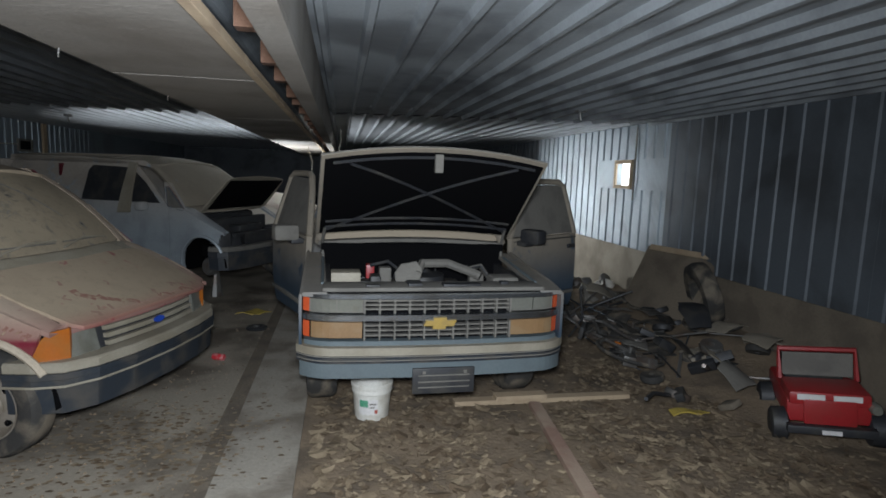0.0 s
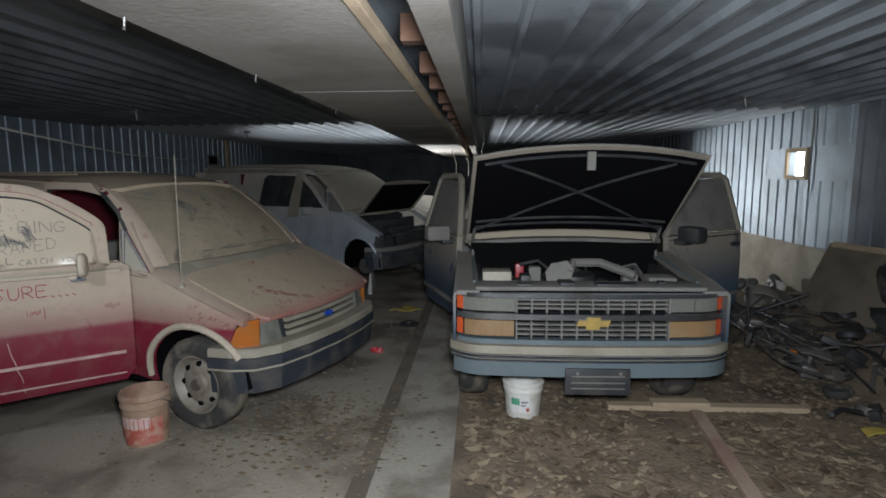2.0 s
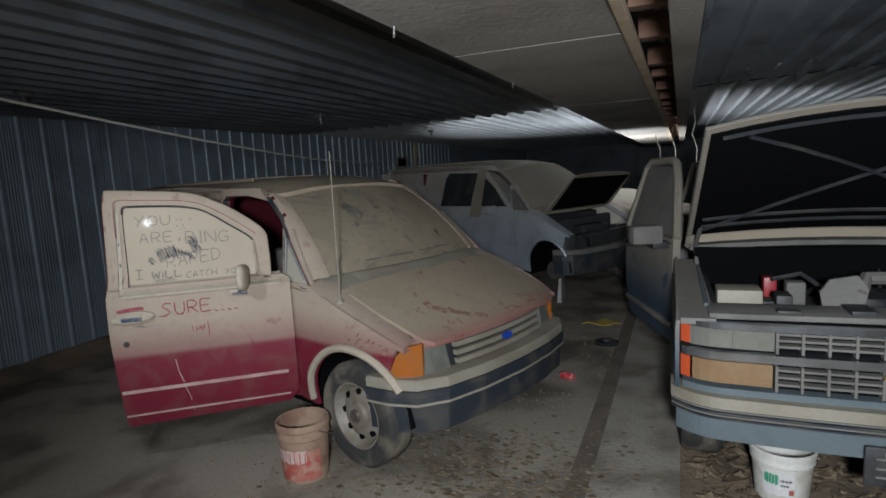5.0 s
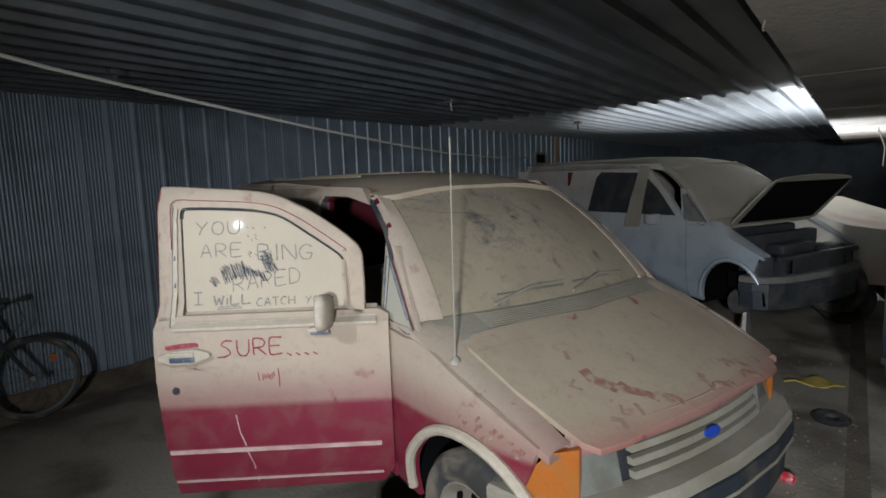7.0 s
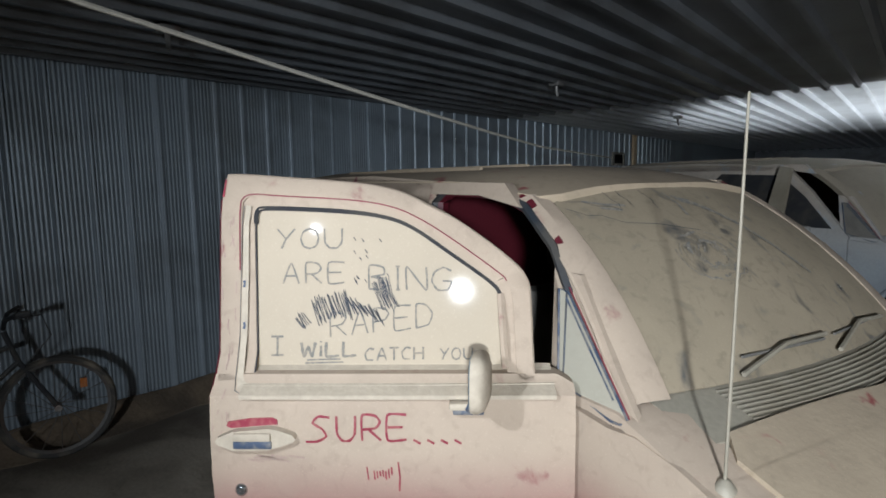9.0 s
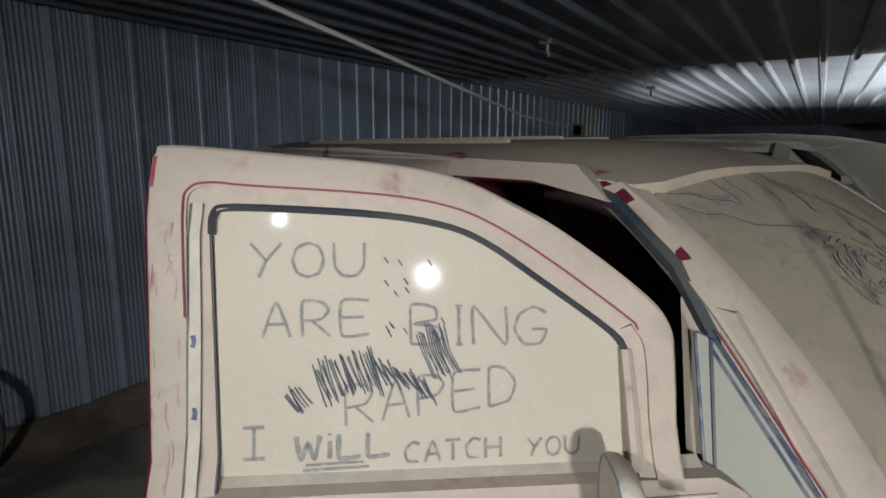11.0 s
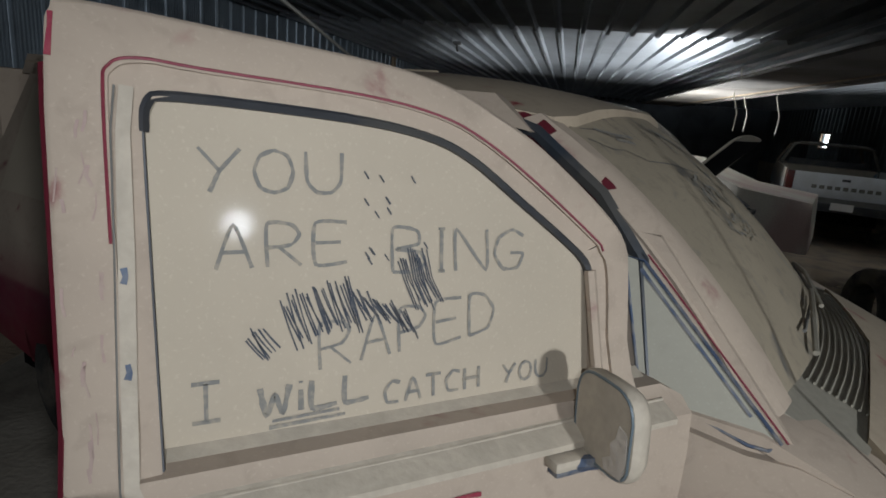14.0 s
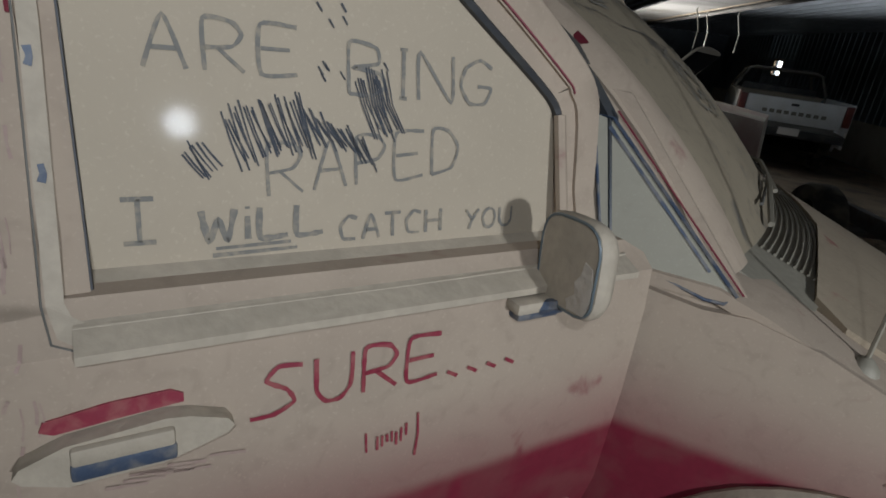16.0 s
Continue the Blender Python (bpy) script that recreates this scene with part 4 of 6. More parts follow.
    if door_m is not None:
        door(van_ob, m.inverted() @ door_m, paint, glass, marked)
    return van_ob


def door_out(z):
    """How far the door's skin bulges at a height: tucked in below, sloped in above the belt."""
    keys = ((0.25, -0.11), (0.40, -0.05), (0.60, -0.01), (0.85, 0.0), (1.05, 0.0), (1.14, -0.008), (1.17, -0.045), (1.25, -0.095), (1.45, -0.125), (1.70, -0.16), (1.85, -0.215))
    for (z0, o0), (z1, o1) in zip(keys, keys[1:]):
        if z <= z1:
            return o0 + (o1 - o0) * (z - z0) / (z1 - z0)
    return keys[-1][1]


def smooth(pts, k=4):
    """A curve through the points."""
    out = []
    for i in range(len(pts) - 1):
        p0, p1, p2, p3 = pts[max(i - 1, 0)], pts[i], pts[i + 1], pts[min(i + 2, len(pts) - 1)]
        for j in range(k):
            t = j / k
            out.append(tuple(0.5 * (2 * p1[c] + (p2[c] - p0[c]) * t + (2 * p0[c] - 5 * p1[c] + 4 * p2[c] - p3[c]) * t * t + (3 * p1[c] - p0[c] - 3 * p2[c] + p3[c]) * t ** 3) for c in (0, 1)))
    return out + [pts[-1]]


def door(owner, m, paint, glass, marked):
    """x runs from the hinge to the latch edge, y outwards."""
    skin = lambda a, b, o: Vector((a, door_out(b) + o, b if b < 1.17 else 1.17 + 0.95 * (b - 1.17)))
    pane = lambda a, b, o: Vector((a, -0.112 - 0.147 * (b - 1.18) + o, b if b < 1.17 else 1.17 + 0.95 * (b - 1.17)))
    levels = (0.40, 0.5, 0.60, 0.72, 0.85, 1.05, 1.14, 1.17)
    # outline of window: from the front lower corner round
    win = [(0.172, 1.18), (0.185, 1.42), (0.215, 1.465), (0.36, 1.57), (0.47, 1.645), (0.56, 1.68), (0.70, 1.70), (0.94, 1.712), (0.982, 1.70), (0.988, 1.66), (0.984, 1.45), (0.98, 1.25), (0.978, 1.18)]
    frame_out = [(0.085, 1.17), (0.09, 1.40), (0.105, 1.485), (0.17, 1.555), (0.32, 1.665), (0.43, 1.725), (0.52, 1.765), (0.64, 1.79), (0.86, 1.81), (1.06, 1.825), (1.088, 1.81), (1.095, 1.75), (1.096, 1.45), (1.096, 1.25), (1.095, 1.17)]
    d = part("door", sheet([(-0.03, 0.40), (-0.03, 1.165), (0.02, 1.19), (1.095, 1.19), (1.10, 0.9), (1.085, 0.55), (1.08, 0.29), (0.03, 0.31)], skin, 0.06, steps(0, 1.1, 4), levels), paint, owner, "open front door, dusty above and wine red below" if marked else "open front door")
    d.matrix_basis = m
    bm = bmesh.new()
    # frame ring: outer and inner outlines joined by quads
    outer = frame_out
    ring_o = smooth(outer)
    ring_i = smooth([win[0], win[1], win[2], win[2], win[3], win[4], win[5], win[6], win[7], win[7], win[8], win[9], win[10], win[11], win[12]])
    win = [win[0]] + smooth(win[1:10]) + win[10:]
    rows = []
    for po, pi in zip(ring_o, ring_i):
        mid = ((po[0] * 0.35 + pi[0] * 0.65), (po[1] * 0.35 + pi[1] * 0.65))
        rows.append([bm.verts.new(p) for p in (skin(*po, -0.04), skin(*po, -0.006), skin(po[0] * 0.9 + mid[0] * 0.1, po[1] * 0.9 + mid[1] * 0.1, 0.0), skin(*mid, 0.0), skin(*mid, -0.008), skin(*pi, -0.012), skin(*pi, -0.045))])
    for r0, r1 in zip(rows, rows[1:]):
        for k in range(6):
            bm.faces.new((r0[k], r0[k + 1], r1[k + 1], r1[k]))
    part("window_surround", bm, paint, d, "dusty painted window surround")
    g = part("window_glass", sheet(win, lambda a, b, o: pane(a, b, o), 0.005), glass, d, "door glass under an even coat of tan dust")
    part("window_seal", tube([skin(a, b, -0.02) for a, b in win[1:34]], 0.010, 6), BLACK, d, "black rubber channel round the glass")
    part("belt_moulding", tube([skin(0.03, 1.165, 0.0), skin(0.55, 1.16, 0.0), skin(1.0, 1.16, 0.0)], 0.004, 8), TRIM_PALE, d)
    around = [(0.03, 1.158), (0.3, 1.153), (0.6, 1.15), (0.9, 1.15), (0.985, 1.153), (1.008, 1.163), (1.016, 1.185), (1.016, 1.3), (1.012, 1.5), (1.01, 1.66), (1.004, 1.72)]
    part("window_moulding", ribbon([around[4:]], 0.026, skin, 0.0015), TRIM_PALE, d, "pale dusty moulding beside the glass", False)
    part("moulding_joint", tube([skin(a + (0.014 if b > 1.16 else 0.004), b - (0.012 if b < 1.17 else 0), 0.002) for a, b in around], 0.0014, 5), GREY_DUST, d, "fine dark joint round the moulding")
    part("window_sill", sheet([(0.03, 0), (1.0, 0), (1.0, 1), (0.03, 1)], lambda a, b, o: Vector((a, 0.007 - 0.128 * b, 1.146 + 0.055 * b + o)), 0.012), TRIM_PALE, d, "dusty ledge under the glass")
    part("channel_line", tube([skin(a, b, -0.02) for a, b in win[32:]], 0.004, 5), BLACK, d)
    part("front_divider", tube([skin(0.178, 1.2, -0.012), skin(0.19, 1.43, -0.012)], 0.012, 6), paint, d)
    if not marked:
        part("door_mirror", box(0.08, 0.2, 0.0, 0.16, 1.13, 1.26, 0.03), SILVER, d)
        return d
    part("red_pinstripe", tube([skin(a * 0.4 + c * 0.6, b * 0.4 + e * 0.6, 0.003) for (a, b), (c, e) in zip(ring_o[8:48], ring_i[8:48])], 0.0022, 5), RED_LINE, d, "thin wine red line in the dust")
    for z0, z1, mt in ((0.528, 0.55, STRIPE), (0.365, 0.378, STRIPE)):
        part("body_stripe", sheet([(0.03, z0), (1.075, z0), (1.075, z1), (0.03, z1)], lambda a, b, o: skin(a, b, o + 0.007), 0.009, steps(0, 1.1, 4), ()), mt, d)
    # pull handle in its recess
    hb = part("door_handle", sheet([(0.825, 1.020), (0.833, 1.010), (0.88, 0.995), (0.915, 0.986), (1.02, 0.984), (1.066, 1.002), (1.074, 1.012), (1.066, 1.024), (1.02, 1.042), (0.91, 1.052), (0.88, 1.048), (0.833, 1.032)], lambda a, b, o: skin(a, b, o + 0.025), 0.024, (), ()), TRIM_PALE, d, "dusty pale door handle")
    part("handle_flap", box(0.90, 1.015, 0.02, 0.034, 1.016, 1.04, 0.005), TRIM_PALE, hb, "paler worn flap")
    part("handle_grip", box(0.898, 1.017, 0.018, 0.031, 0.992, 1.016, 0.005), BLUE_RUB, hb, "dark blue worn finger grip")
    part("handle_wipe", sheet([(0.885, 1.056), (0.95, 1.052), (1.03, 1.045), (1.045, 1.052), (1.04, 1.064), (0.97, 1.074), (0.90, 1.076), (0.885, 1.068)], lambda a, b, o: skin(a, b, o + 0.003), 0.003), MARK_RED, d, "dust rubbed off above the handle")
    part("door_lock", lathe([(0.001, 0.014), (0.012, 0.014), (0.019, 0.008), (0.021, 0)], 16, "y", Matrix.Translation((1.01, -0.004, 0.85))), CHROME, d, "round key lock")
    # mirror
    hm = bmesh.new()
    rows = []
    for sc, u in ((0.02, -0.030), (0.6, -0.028), (0.88, -0.018), (0.98, -0.004), (1.0, 0.012), (0.97, 0.020), (0.90, 0.022), (0.88, 0.016), (0.02, 0.016)):
        ring = []
        for k in range(28):
            t = 2 * math.pi * k / 28
            cy, sz = math.cos(t), math.sin(t)
            ring.append(hm.verts.new((u, 0.088 * sc * math.copysign(abs(cy) ** 0.55, cy), 0.083 * sc * math.copysign(abs(sz) ** 0.55, sz))))
        rows.append(ring)
    for r0, r1 in zip(rows, rows[1:]):
        for k in range(28):
            hm.faces.new((r0[k], r0[(k + 1) % 28], r1[(k + 1) % 28], r1[k]))
    mr = part("door_mirror", hm, TRIM_PALE, d, "rounded mirror housing thick with dust")
    mr.matrix_basis = Matrix.Translation((0.262, 0.05, 1.205)) @ Matrix.Rotation(radians(-10), 4, "Z") @ Matrix.Rotation(radians(6), 4, "X")
    part("mirror_face", sheet([(-0.08, -0.055), (-0.06, -0.074), (0.06, -0.074), (0.08, -0.05), (0.078, 0.055), (0.06, 0.074), (-0.06, 0.074), (-0.08, 0.055)], lambda a, b, o: Vector((0.021 + o, a, b)), 0.004), TRIM_PALE, mr, "dust-coated mirror face")
    part("mirror_rim", tube([(0.021, 0.082 * math.copysign(abs(math.cos(t)) ** 0.55, math.cos(t)), 0.077 * math.copysign(abs(math.sin(t)) ** 0.55, math.sin(t))) for t in steps(0, 2 * math.pi, 28)[:-1]], 0.003, 5, True), SLATE, mr, "blue-grey mirror rim")
    part("chalky_patch", sheet([(0.02, -0.07), (0.065, -0.068), (0.076, -0.03), (0.07, 0.012), (0.05, 0.018), (0.044, -0.005), (0.03, -0.02), (0.034, -0.04), (0.012, -0.055)], lambda a, b, o: Vector((0.0235 + o, a, b)), 0.003), CHALK, mr, "pale peeled dust on the mirror")
    part("mirror_foot", box(0.255, 0.355, -0.01, 0.03, 1.108, 1.13, 0.008), TRIM_PALE, d)
    part("mirror_bracket", box(0.25, 0.345, -0.01, 0.022, 1.092, 1.109, 0.006), BLUE_RUB, d, "dark blue worn mirror bracket")
    part("mirror_arm", tube([(0.30, 0.02, 1.115), (0.275, 0.04, 1.125), (0.262, 0.05, 1.14)], 0.013, 6), BLUE_RUB, d)
    write(d, skin, pane)
    return d


GLYPHS = {
    "Y": "0,1 .5,.48|1,1 .5,.48 .25,0", "O": ".5,1 .15,.85 0,.5 .15,.12 .5,0 .85,.12 1,.5 .85,.88 .5,1", "U": "0,1 .03,.3 .3,.02 .7,.02 .97,.3 1,1",
    "A": "0,0 .5,1 1,0|.2,.38 .8,.38", "R": "0,0 0,1 .7,.98 .95,.75 .7,.5 0,.45|.35,.45 1,0", "E": "1,1 0,1 0,0 1,.02|0,.52 .8,.52",
    "B": "0,0 0,1 .7,.95 .75,.65 .1,.52 .8,.45 .95,.2 .6,0 0,0", "I": ".5,0 .5,1|.2,1 .8,1|.2,0 .8,0", "i": ".5,0 .5,.75|.5,.98 .5,1.06", "l": ".5,0 .5,1", "N": "0,0 0,1 1,0 1,1",
    "G": "1,.85 .6,1 .15,.8 0,.4 .3,.03 .8,.05 1,.4 .55,.42", "D": "0,0 0,1 .6,.95 1,.55 .75,.1 0,0", "W": "0,1 .2,0 .5,.7 .75,0 1,1", "L": "0,1 0,0 .9,.03",
    "C": "1,.9 .5,1 .05,.6 .2,.1 .9,.05", "P": "0,0 0,1 .7,.98 .95,.75 .7,.5 0,.45", "T": "0,1 1,1|.5,1 .5,0", "H": "0,0 0,1|1,0 1,1|0,.5 1,.5", "S": "1,.95 .4,1 .1,.75 .6,.5 .8,.2 .3,0 -.3,.0",
}


def strokes(text, a, b, h, w, gap, slope=0.0):
    """Centre lines of hand-drawn letters; a falls along the text, as the door's x runs from hinge to latch."""
    out = []
    for ch in text:
        if ch == ".":
            out.append([(a, b), (a - 0.022, b - 0.012)])
            a -= 0.042
            continue
        wide = w * (0.35 if ch in "iIl" else 1.0)
        for st in GLYPHS[ch].split("|"):
            pts = [tuple(float(q) for q in p.split(",")) for p in st.split()]
            pts = [(a - px * wide, b + py * h + slope * (px * wide)) for px, py in pts]
            if len(pts) > 2:
                sm = []
                for i in range(len(pts) - 1):
                    p0, p1, p2, p3 = pts[max(i - 1, 0)], pts[i], pts[i + 1], pts[min(i + 2, len(pts) - 1)]
                    for j in range(6):
                        t = j / 6
                        sm.append(tuple(p1[c] + 0.3 * t * (1 - t) * ((1 - t) * (p2[c] - p0[c]) - t * (p3[c] - p1[c])) + (p2[c] - p1[c]) * (t * t * (3 - 2 * t)) for c in (0, 1)))
                pts = sm + [pts[-1]]
            out.append(pts)
        a -= wide + gap
        b += slope * (wide + gap)
    return out


def ribbon(lines, width, fn, off):
    bm = bmesh.new()
    for pts in lines:
        prev = None
        for i, p in enumerate(pts):
            a, b = pts[max(i - 1, 0)], pts[min(i + 1, len(pts) - 1)]
            dx, dy = b[0] - a[0], b[1] - a[1]
            ln = math.hypot(dx, dy) or 1
            wd = width * (0.75 + 0.35 * noise.noise(Vector((p[0] * 90, p[1] * 90, 1))))
            nx, ny = -dy / ln * wd / 2, dx / ln * wd / 2
            row = [bm.verts.new(fn(p[0] + nx, p[1] + ny, off)), bm.verts.new(fn(p[0] - nx, p[1] - ny, off))]
            if prev:
                bm.faces.new((prev[0], prev[1], row[1], row[0]))
            prev = row
    return bm


def write(d, skin, on_glass):
    for text, a, b, h, w, gap, sl, wd in (("YOU", 0.918, 1.578, 0.064, 0.058, 0.02, 0.0, 0.0095), ("ARE", 0.898, 1.463, 0.066, 0.052, 0.023, 0.01, 0.0095), ("BING", 0.615, 1.445, 0.075, 0.064, 0.018, -0.03, 0.0095),
                                          ("RAPED", 0.742, 1.290, 0.075, 0.052, 0.018, 0.10, 0.0085), ("I", 0.95, 1.232, 0.060, 0.19, 0.02, 0.0, 0.010), ("WiLL", 0.838, 1.226, 0.046, 0.046, 0.010, 0.02, 0.014),
                                          ("CATCH", 0.63, 1.212, 0.040, 0.030, 0.010, 0.03, 0.009), ("YOU", 0.385, 1.216, 0.036, 0.028, 0.010, 0.03, 0.0085)):
        marks(d, strokes(text, a, b, h, w, gap, sl), wd * 0.86, on_glass, 0.0022, MARK_GLASS, "dust_stroke", "letter stroke drawn by finger in the dust")
    marks(d, [[(0.82, 1.216), (0.71, 1.219)], [(0.825, 1.206), (0.70, 1.209)]], 0.007, on_glass, 0.0022, MARK_GLASS, "dust_stroke", "underline drawn in the dust")
    marks(d, strokes("SURE....", 0.782, 1.003, 0.076, 0.058, 0.021, 0.02), 0.0095, skin, 0.003, MARK_RED, "dust_stroke", "letter stroke drawn through the dust to red paint")
    rnd = random.Random(4)
    lines = []
    for k in range(64):
        q = k / 63
        a = 0.86 - 0.27 * q + rnd.uniform(-0.004, 0.004)
        mid = 1.335 + 0.06 * math.sin(q * 2.9)
        ln = rnd.uniform(0.05, 0.10) if 0.2 < q < 0.62 else rnd.uniform(0.03, 0.06)
        if not 0.10 < q < 0.2:
            lines.append([(a, mid + ln / 2), (a - 0.012, mid), (a - 0.026, mid - ln / 2)])
    for k in range(13):
        a = 0.606 - 0.0045 * k
        lines.append([(a, 1.475 + rnd.uniform(-0.012, 0.012)), (a - 0.012, 1.43), (a - 0.035, 1.385 + rnd.uniform(-0.015, 0.01))])
    for k in range(14):
        p = (0.60 + rnd.uniform(-0.05, 0.07), 1.50 + rnd.uniform(-0.03, 0.12))
        lines.append([p, (p[0] - 0.008, p[1] - 0.012)])
    marks(d, lines, 0.0036, on_glass, 0.0030, SCRATCH, "scratch", "dark scratch through the dust")
    lines = [[(0.612, 0.925), (0.608, 0.885)], [(0.515, 0.94), (0.51, 0.895), (0.512, 0.85)]]
    lines += [[(0.59 - 0.009 * k, 0.925 - rnd.uniform(0, 0.015)), (0.588 - 0.009 * k, 0.90 - rnd.uniform(0, 0.02))] for k in range(7)]
    marks(d, lines, 0.006, skin, 0.003, MARK_RED, "dust_stroke", "finger stroke through the dust to red paint")
    marks(d, [[(0.735, 0.72), (0.722, 0.63), (0.70, 0.56)], [(0.70, 0.53), (0.676, 0.46), (0.668, 0.35)]], 0.007, skin, 0.003, STRIPE, "dried_drip", "pale dried drip running down the red panel")
    for k in range(26):
        # scuffs along the latch edge
        a, b = rnd.uniform(1.035, 1.088), rnd.uniform(0.98, 1.74)
        ln = rnd.uniform(0.012, 0.05)
        marks(d, [[(a, b), (a + rnd.uniform(-0.004, 0.004), b - ln / 2), (a + rnd.uniform(-0.006, 0.006), b - ln)]], rnd.uniform(0.002, 0.006), skin, 0.0022, SMEAR, "scuff", "faint red scuff on the door edge")
    marks(d, [[(1.086, 1.805), (1.087, 1.785), (1.09, 1.75)]], 0.009, skin, 0.0025, MARK_RED, "scuff", "bare red corner of the door")
    for b in (1.335, 1.468):
        marks(d, [[(1.016, b + 0.012), (1.014, b), (1.017, b - 0.01)]], 0.011, skin, 0.004, BLUE_RUB, "worn_spot", "dark blue worn spot on the moulding")
    part("door_edge", tube([skin(1.096, z, -0.012) for z in steps(0.95, 1.80, 14)], 0.006, 5), WINE_INSIDE, d, "bare wine red door edge")
    lines = [[(rnd.uniform(0.84, 1.06), 0.962 - rnd.uniform(0, 0.015)) for q in range(2)] for k in range(9)]
    lines = [[p, (p[0] - 0.02, p[1] - 0.003), (p[0] - 0.05, p[1] - 0.008)] for p, q in lines]
    marks(d, lines, 0.007, skin, 0.0026, SMEAR, "smear", "faint red smear below the handle")


def marks(d, lines, width, fn, off, mat, name, label):
    for pts in lines:
        part(name, ribbon([pts], width, fn, off), mat, d, label, False)


VAN_M = Matrix.Translation((-0.955, 4.589, 0)) @ Matrix.Rotation(radians(-18.3), 4, "Z")
DOOR_M = Matrix(((-0.7826 * 0.956, 0.6225, 0, -2.338), (-0.6225 * 0.956, -0.7826, 0, 4.035), (0, 0, 1, 0), (0, 0, 0, 1)))
van(VAN_M, "wine red minivan thick with tan dust, front door open", WINE, DUST_TOP, DUSTY_GLASS, SCREEN_GLASS, False, DOOR_M, True)
VAN2_M = Matrix.Translation((-0.55, 8.81, 0.12)) @ Matrix.Rotation(radians(-25), 4, "Z")
van(VAN2_M, "pale blue-silver minivan with raised hood and no front wheel", SILVER, SILVER_TOP, GREY_DUST, SILVER_TOP, True, None, False)


def pickup():
    """The big blue-grey pickup with its hood up; x forward, y to its left."""
    m = Matrix.Translation((0.968, 4.02, 0)) @ Matrix.Rotation(radians(-88.5), 4, "Z")
    t = thing("pickup_truck", m, "blue-grey pickup with raised hood and both doors open", "pickup truck")
    bow = lambda v: -0.05 * (v / 0.95) ** 2 - 0.12 * (max(0, abs(v) - 0.72) / 0.255) ** 2.4
    face = lambda a, b, o: Vector((bow(a) - 0.03 + o, a, b))
    cuts = (-0.95, -0.925, -0.9, -0.87, -0.84, -0.8, -0.75, -0.6, -0.4, -0.2, 0, 0.2, 0.4, 0.6, 0.75, 0.8, 0.84, 0.87, 0.9, 0.925, 0.95)

    def bar(name, v0, v1, z0, z1, out, thick, mt, label=""):
        return part(name, sheet([(v0, z0), (v1, z0), (v1, z1), (v0, z1)], lambda a, b, o: face(a, b, o + out), thick, cuts, ((z0 + z1) / 2,)), mt, t, label, False)

    # bumper with dark ribbed band
    bar("bumper_top", -0.975, 0.975, 0.585, 0.64, 0.075, 0.16, BUMPER, "dusty upper bumper")
    for k in range(4):
        bar("bumper_groove", -0.972, 0.972, 0.53 + 0.014 * k, 0.538 + 0.014 * k, 0.068 if k % 2 else 0.074, 0.12, BUMPER_DARK if k % 2 == 0 else GREY_DUST)
    bar("bumper_core", -0.97, 0.97, 0.525, 0.59, 0.06, 0.12, BUMPER_DARK)
    bar("bumper_lower", -0.95, 0.95, 0.425, 0.53, 0.065, 0.14, SLATE, "slate blue lower bumper")
    pf = part("plate_holder", box(0.05, 0.075, -0.19, 0.25, 0.315, 0.50, 0.01), BLACK, t, "black empty plate holder")
    for z in (0.36, 0.40, 0.445):
        part("plate_bar", box(0.073, 0.081, -0.15, 0.21, z, z + 0.008), GREY_DUST, pf, "", False)
    for v in (-0.12, 0.17):
        part("plate_tab", box(0.074, 0.082, v, v + 0.02, 0.46, 0.48), GREY_DUST, pf, "", False)
    # grille
    bar("grille_backing", -0.88, 0.88, 0.64, 1.0, -0.05, 0.02, DARK)
    bar("grille_top", -0.90, 0.90, 0.967, 0.995, 0.02, 0.08, CHROME, "dull chrome top bar")
    bar("grille_middle", -0.925, 0.925, 0.815, 0.855, 0.03, 0.08, CHROME, "dull chrome middle bar")
    bar("grille_bottom", -0.92, 0.92, 0.64, 0.672, 0.02, 0.08, SLATE)
    for zs in ((0.885, 0.915, 0.945), (0.70, 0.735, 0.77)):
        for z in zs:
            bar("grille_slat", -0.515, 0.525, z, z + 0.011, -0.005, 0.05, GREY_DUST)
        for k in range(11):
            v = -0.515 + 1.04 * k / 10
            part("grille_upright", box(-0.075, -0.03, v - 0.006, v + 0.006, zs[0] - 0.025, zs[-1] + 0.03), GREY_DUST, t, "", False)
    outline = [(-0.115, -0.016), (-0.095, 0.02), (-0.045, 0.02), (-0.04, 0.04), (0.05, 0.04), (0.048, 0.02), (0.12, 0.02), (0.098, -0.02), (0.045, -0.02), (0.04, -0.04), (-0.05, -0.04), (-0.048, -0.018)]
    part("badge", sheet([(a, 0.80 + b) for a, b in outline], lambda a, b, o: face(a, b, o + 0.05), 0.02), GOLD, t, "plain gold cross-shaped badge", False)
    for sgn in (-1, 1):
        bar("headlamp_frame", *sorted((sgn * 0.515, sgn * 0.885)), 0.862, 0.968, -0.02, 0.05, GREY_DUST)
        for k in range(2):
            a0, a1 = 0.53 + 0.175 * k, 0.53 + 0.175 * k + 0.168
            bar("headlamp", *sorted((sgn * a0, sgn * a1)), 0.873, 0.96, 0.0, 0.04, LENS, "yellowed rectangular headlamp")
        bar("turn_signal", *sorted((sgn * 0.53, sgn * 0.875)), 0.69, 0.80, 0.0, 0.04, AMBER_DUSTY, "dusty amber turn signal")
        for z0, z1 in ((0.69, 0.80), (0.87, 0.985)):
            bar("side_marker", *sorted((sgn * 0.885, sgn * 0.928)), z0, z1, 0.0, 0.05, RED_LENS, "orange side marker")
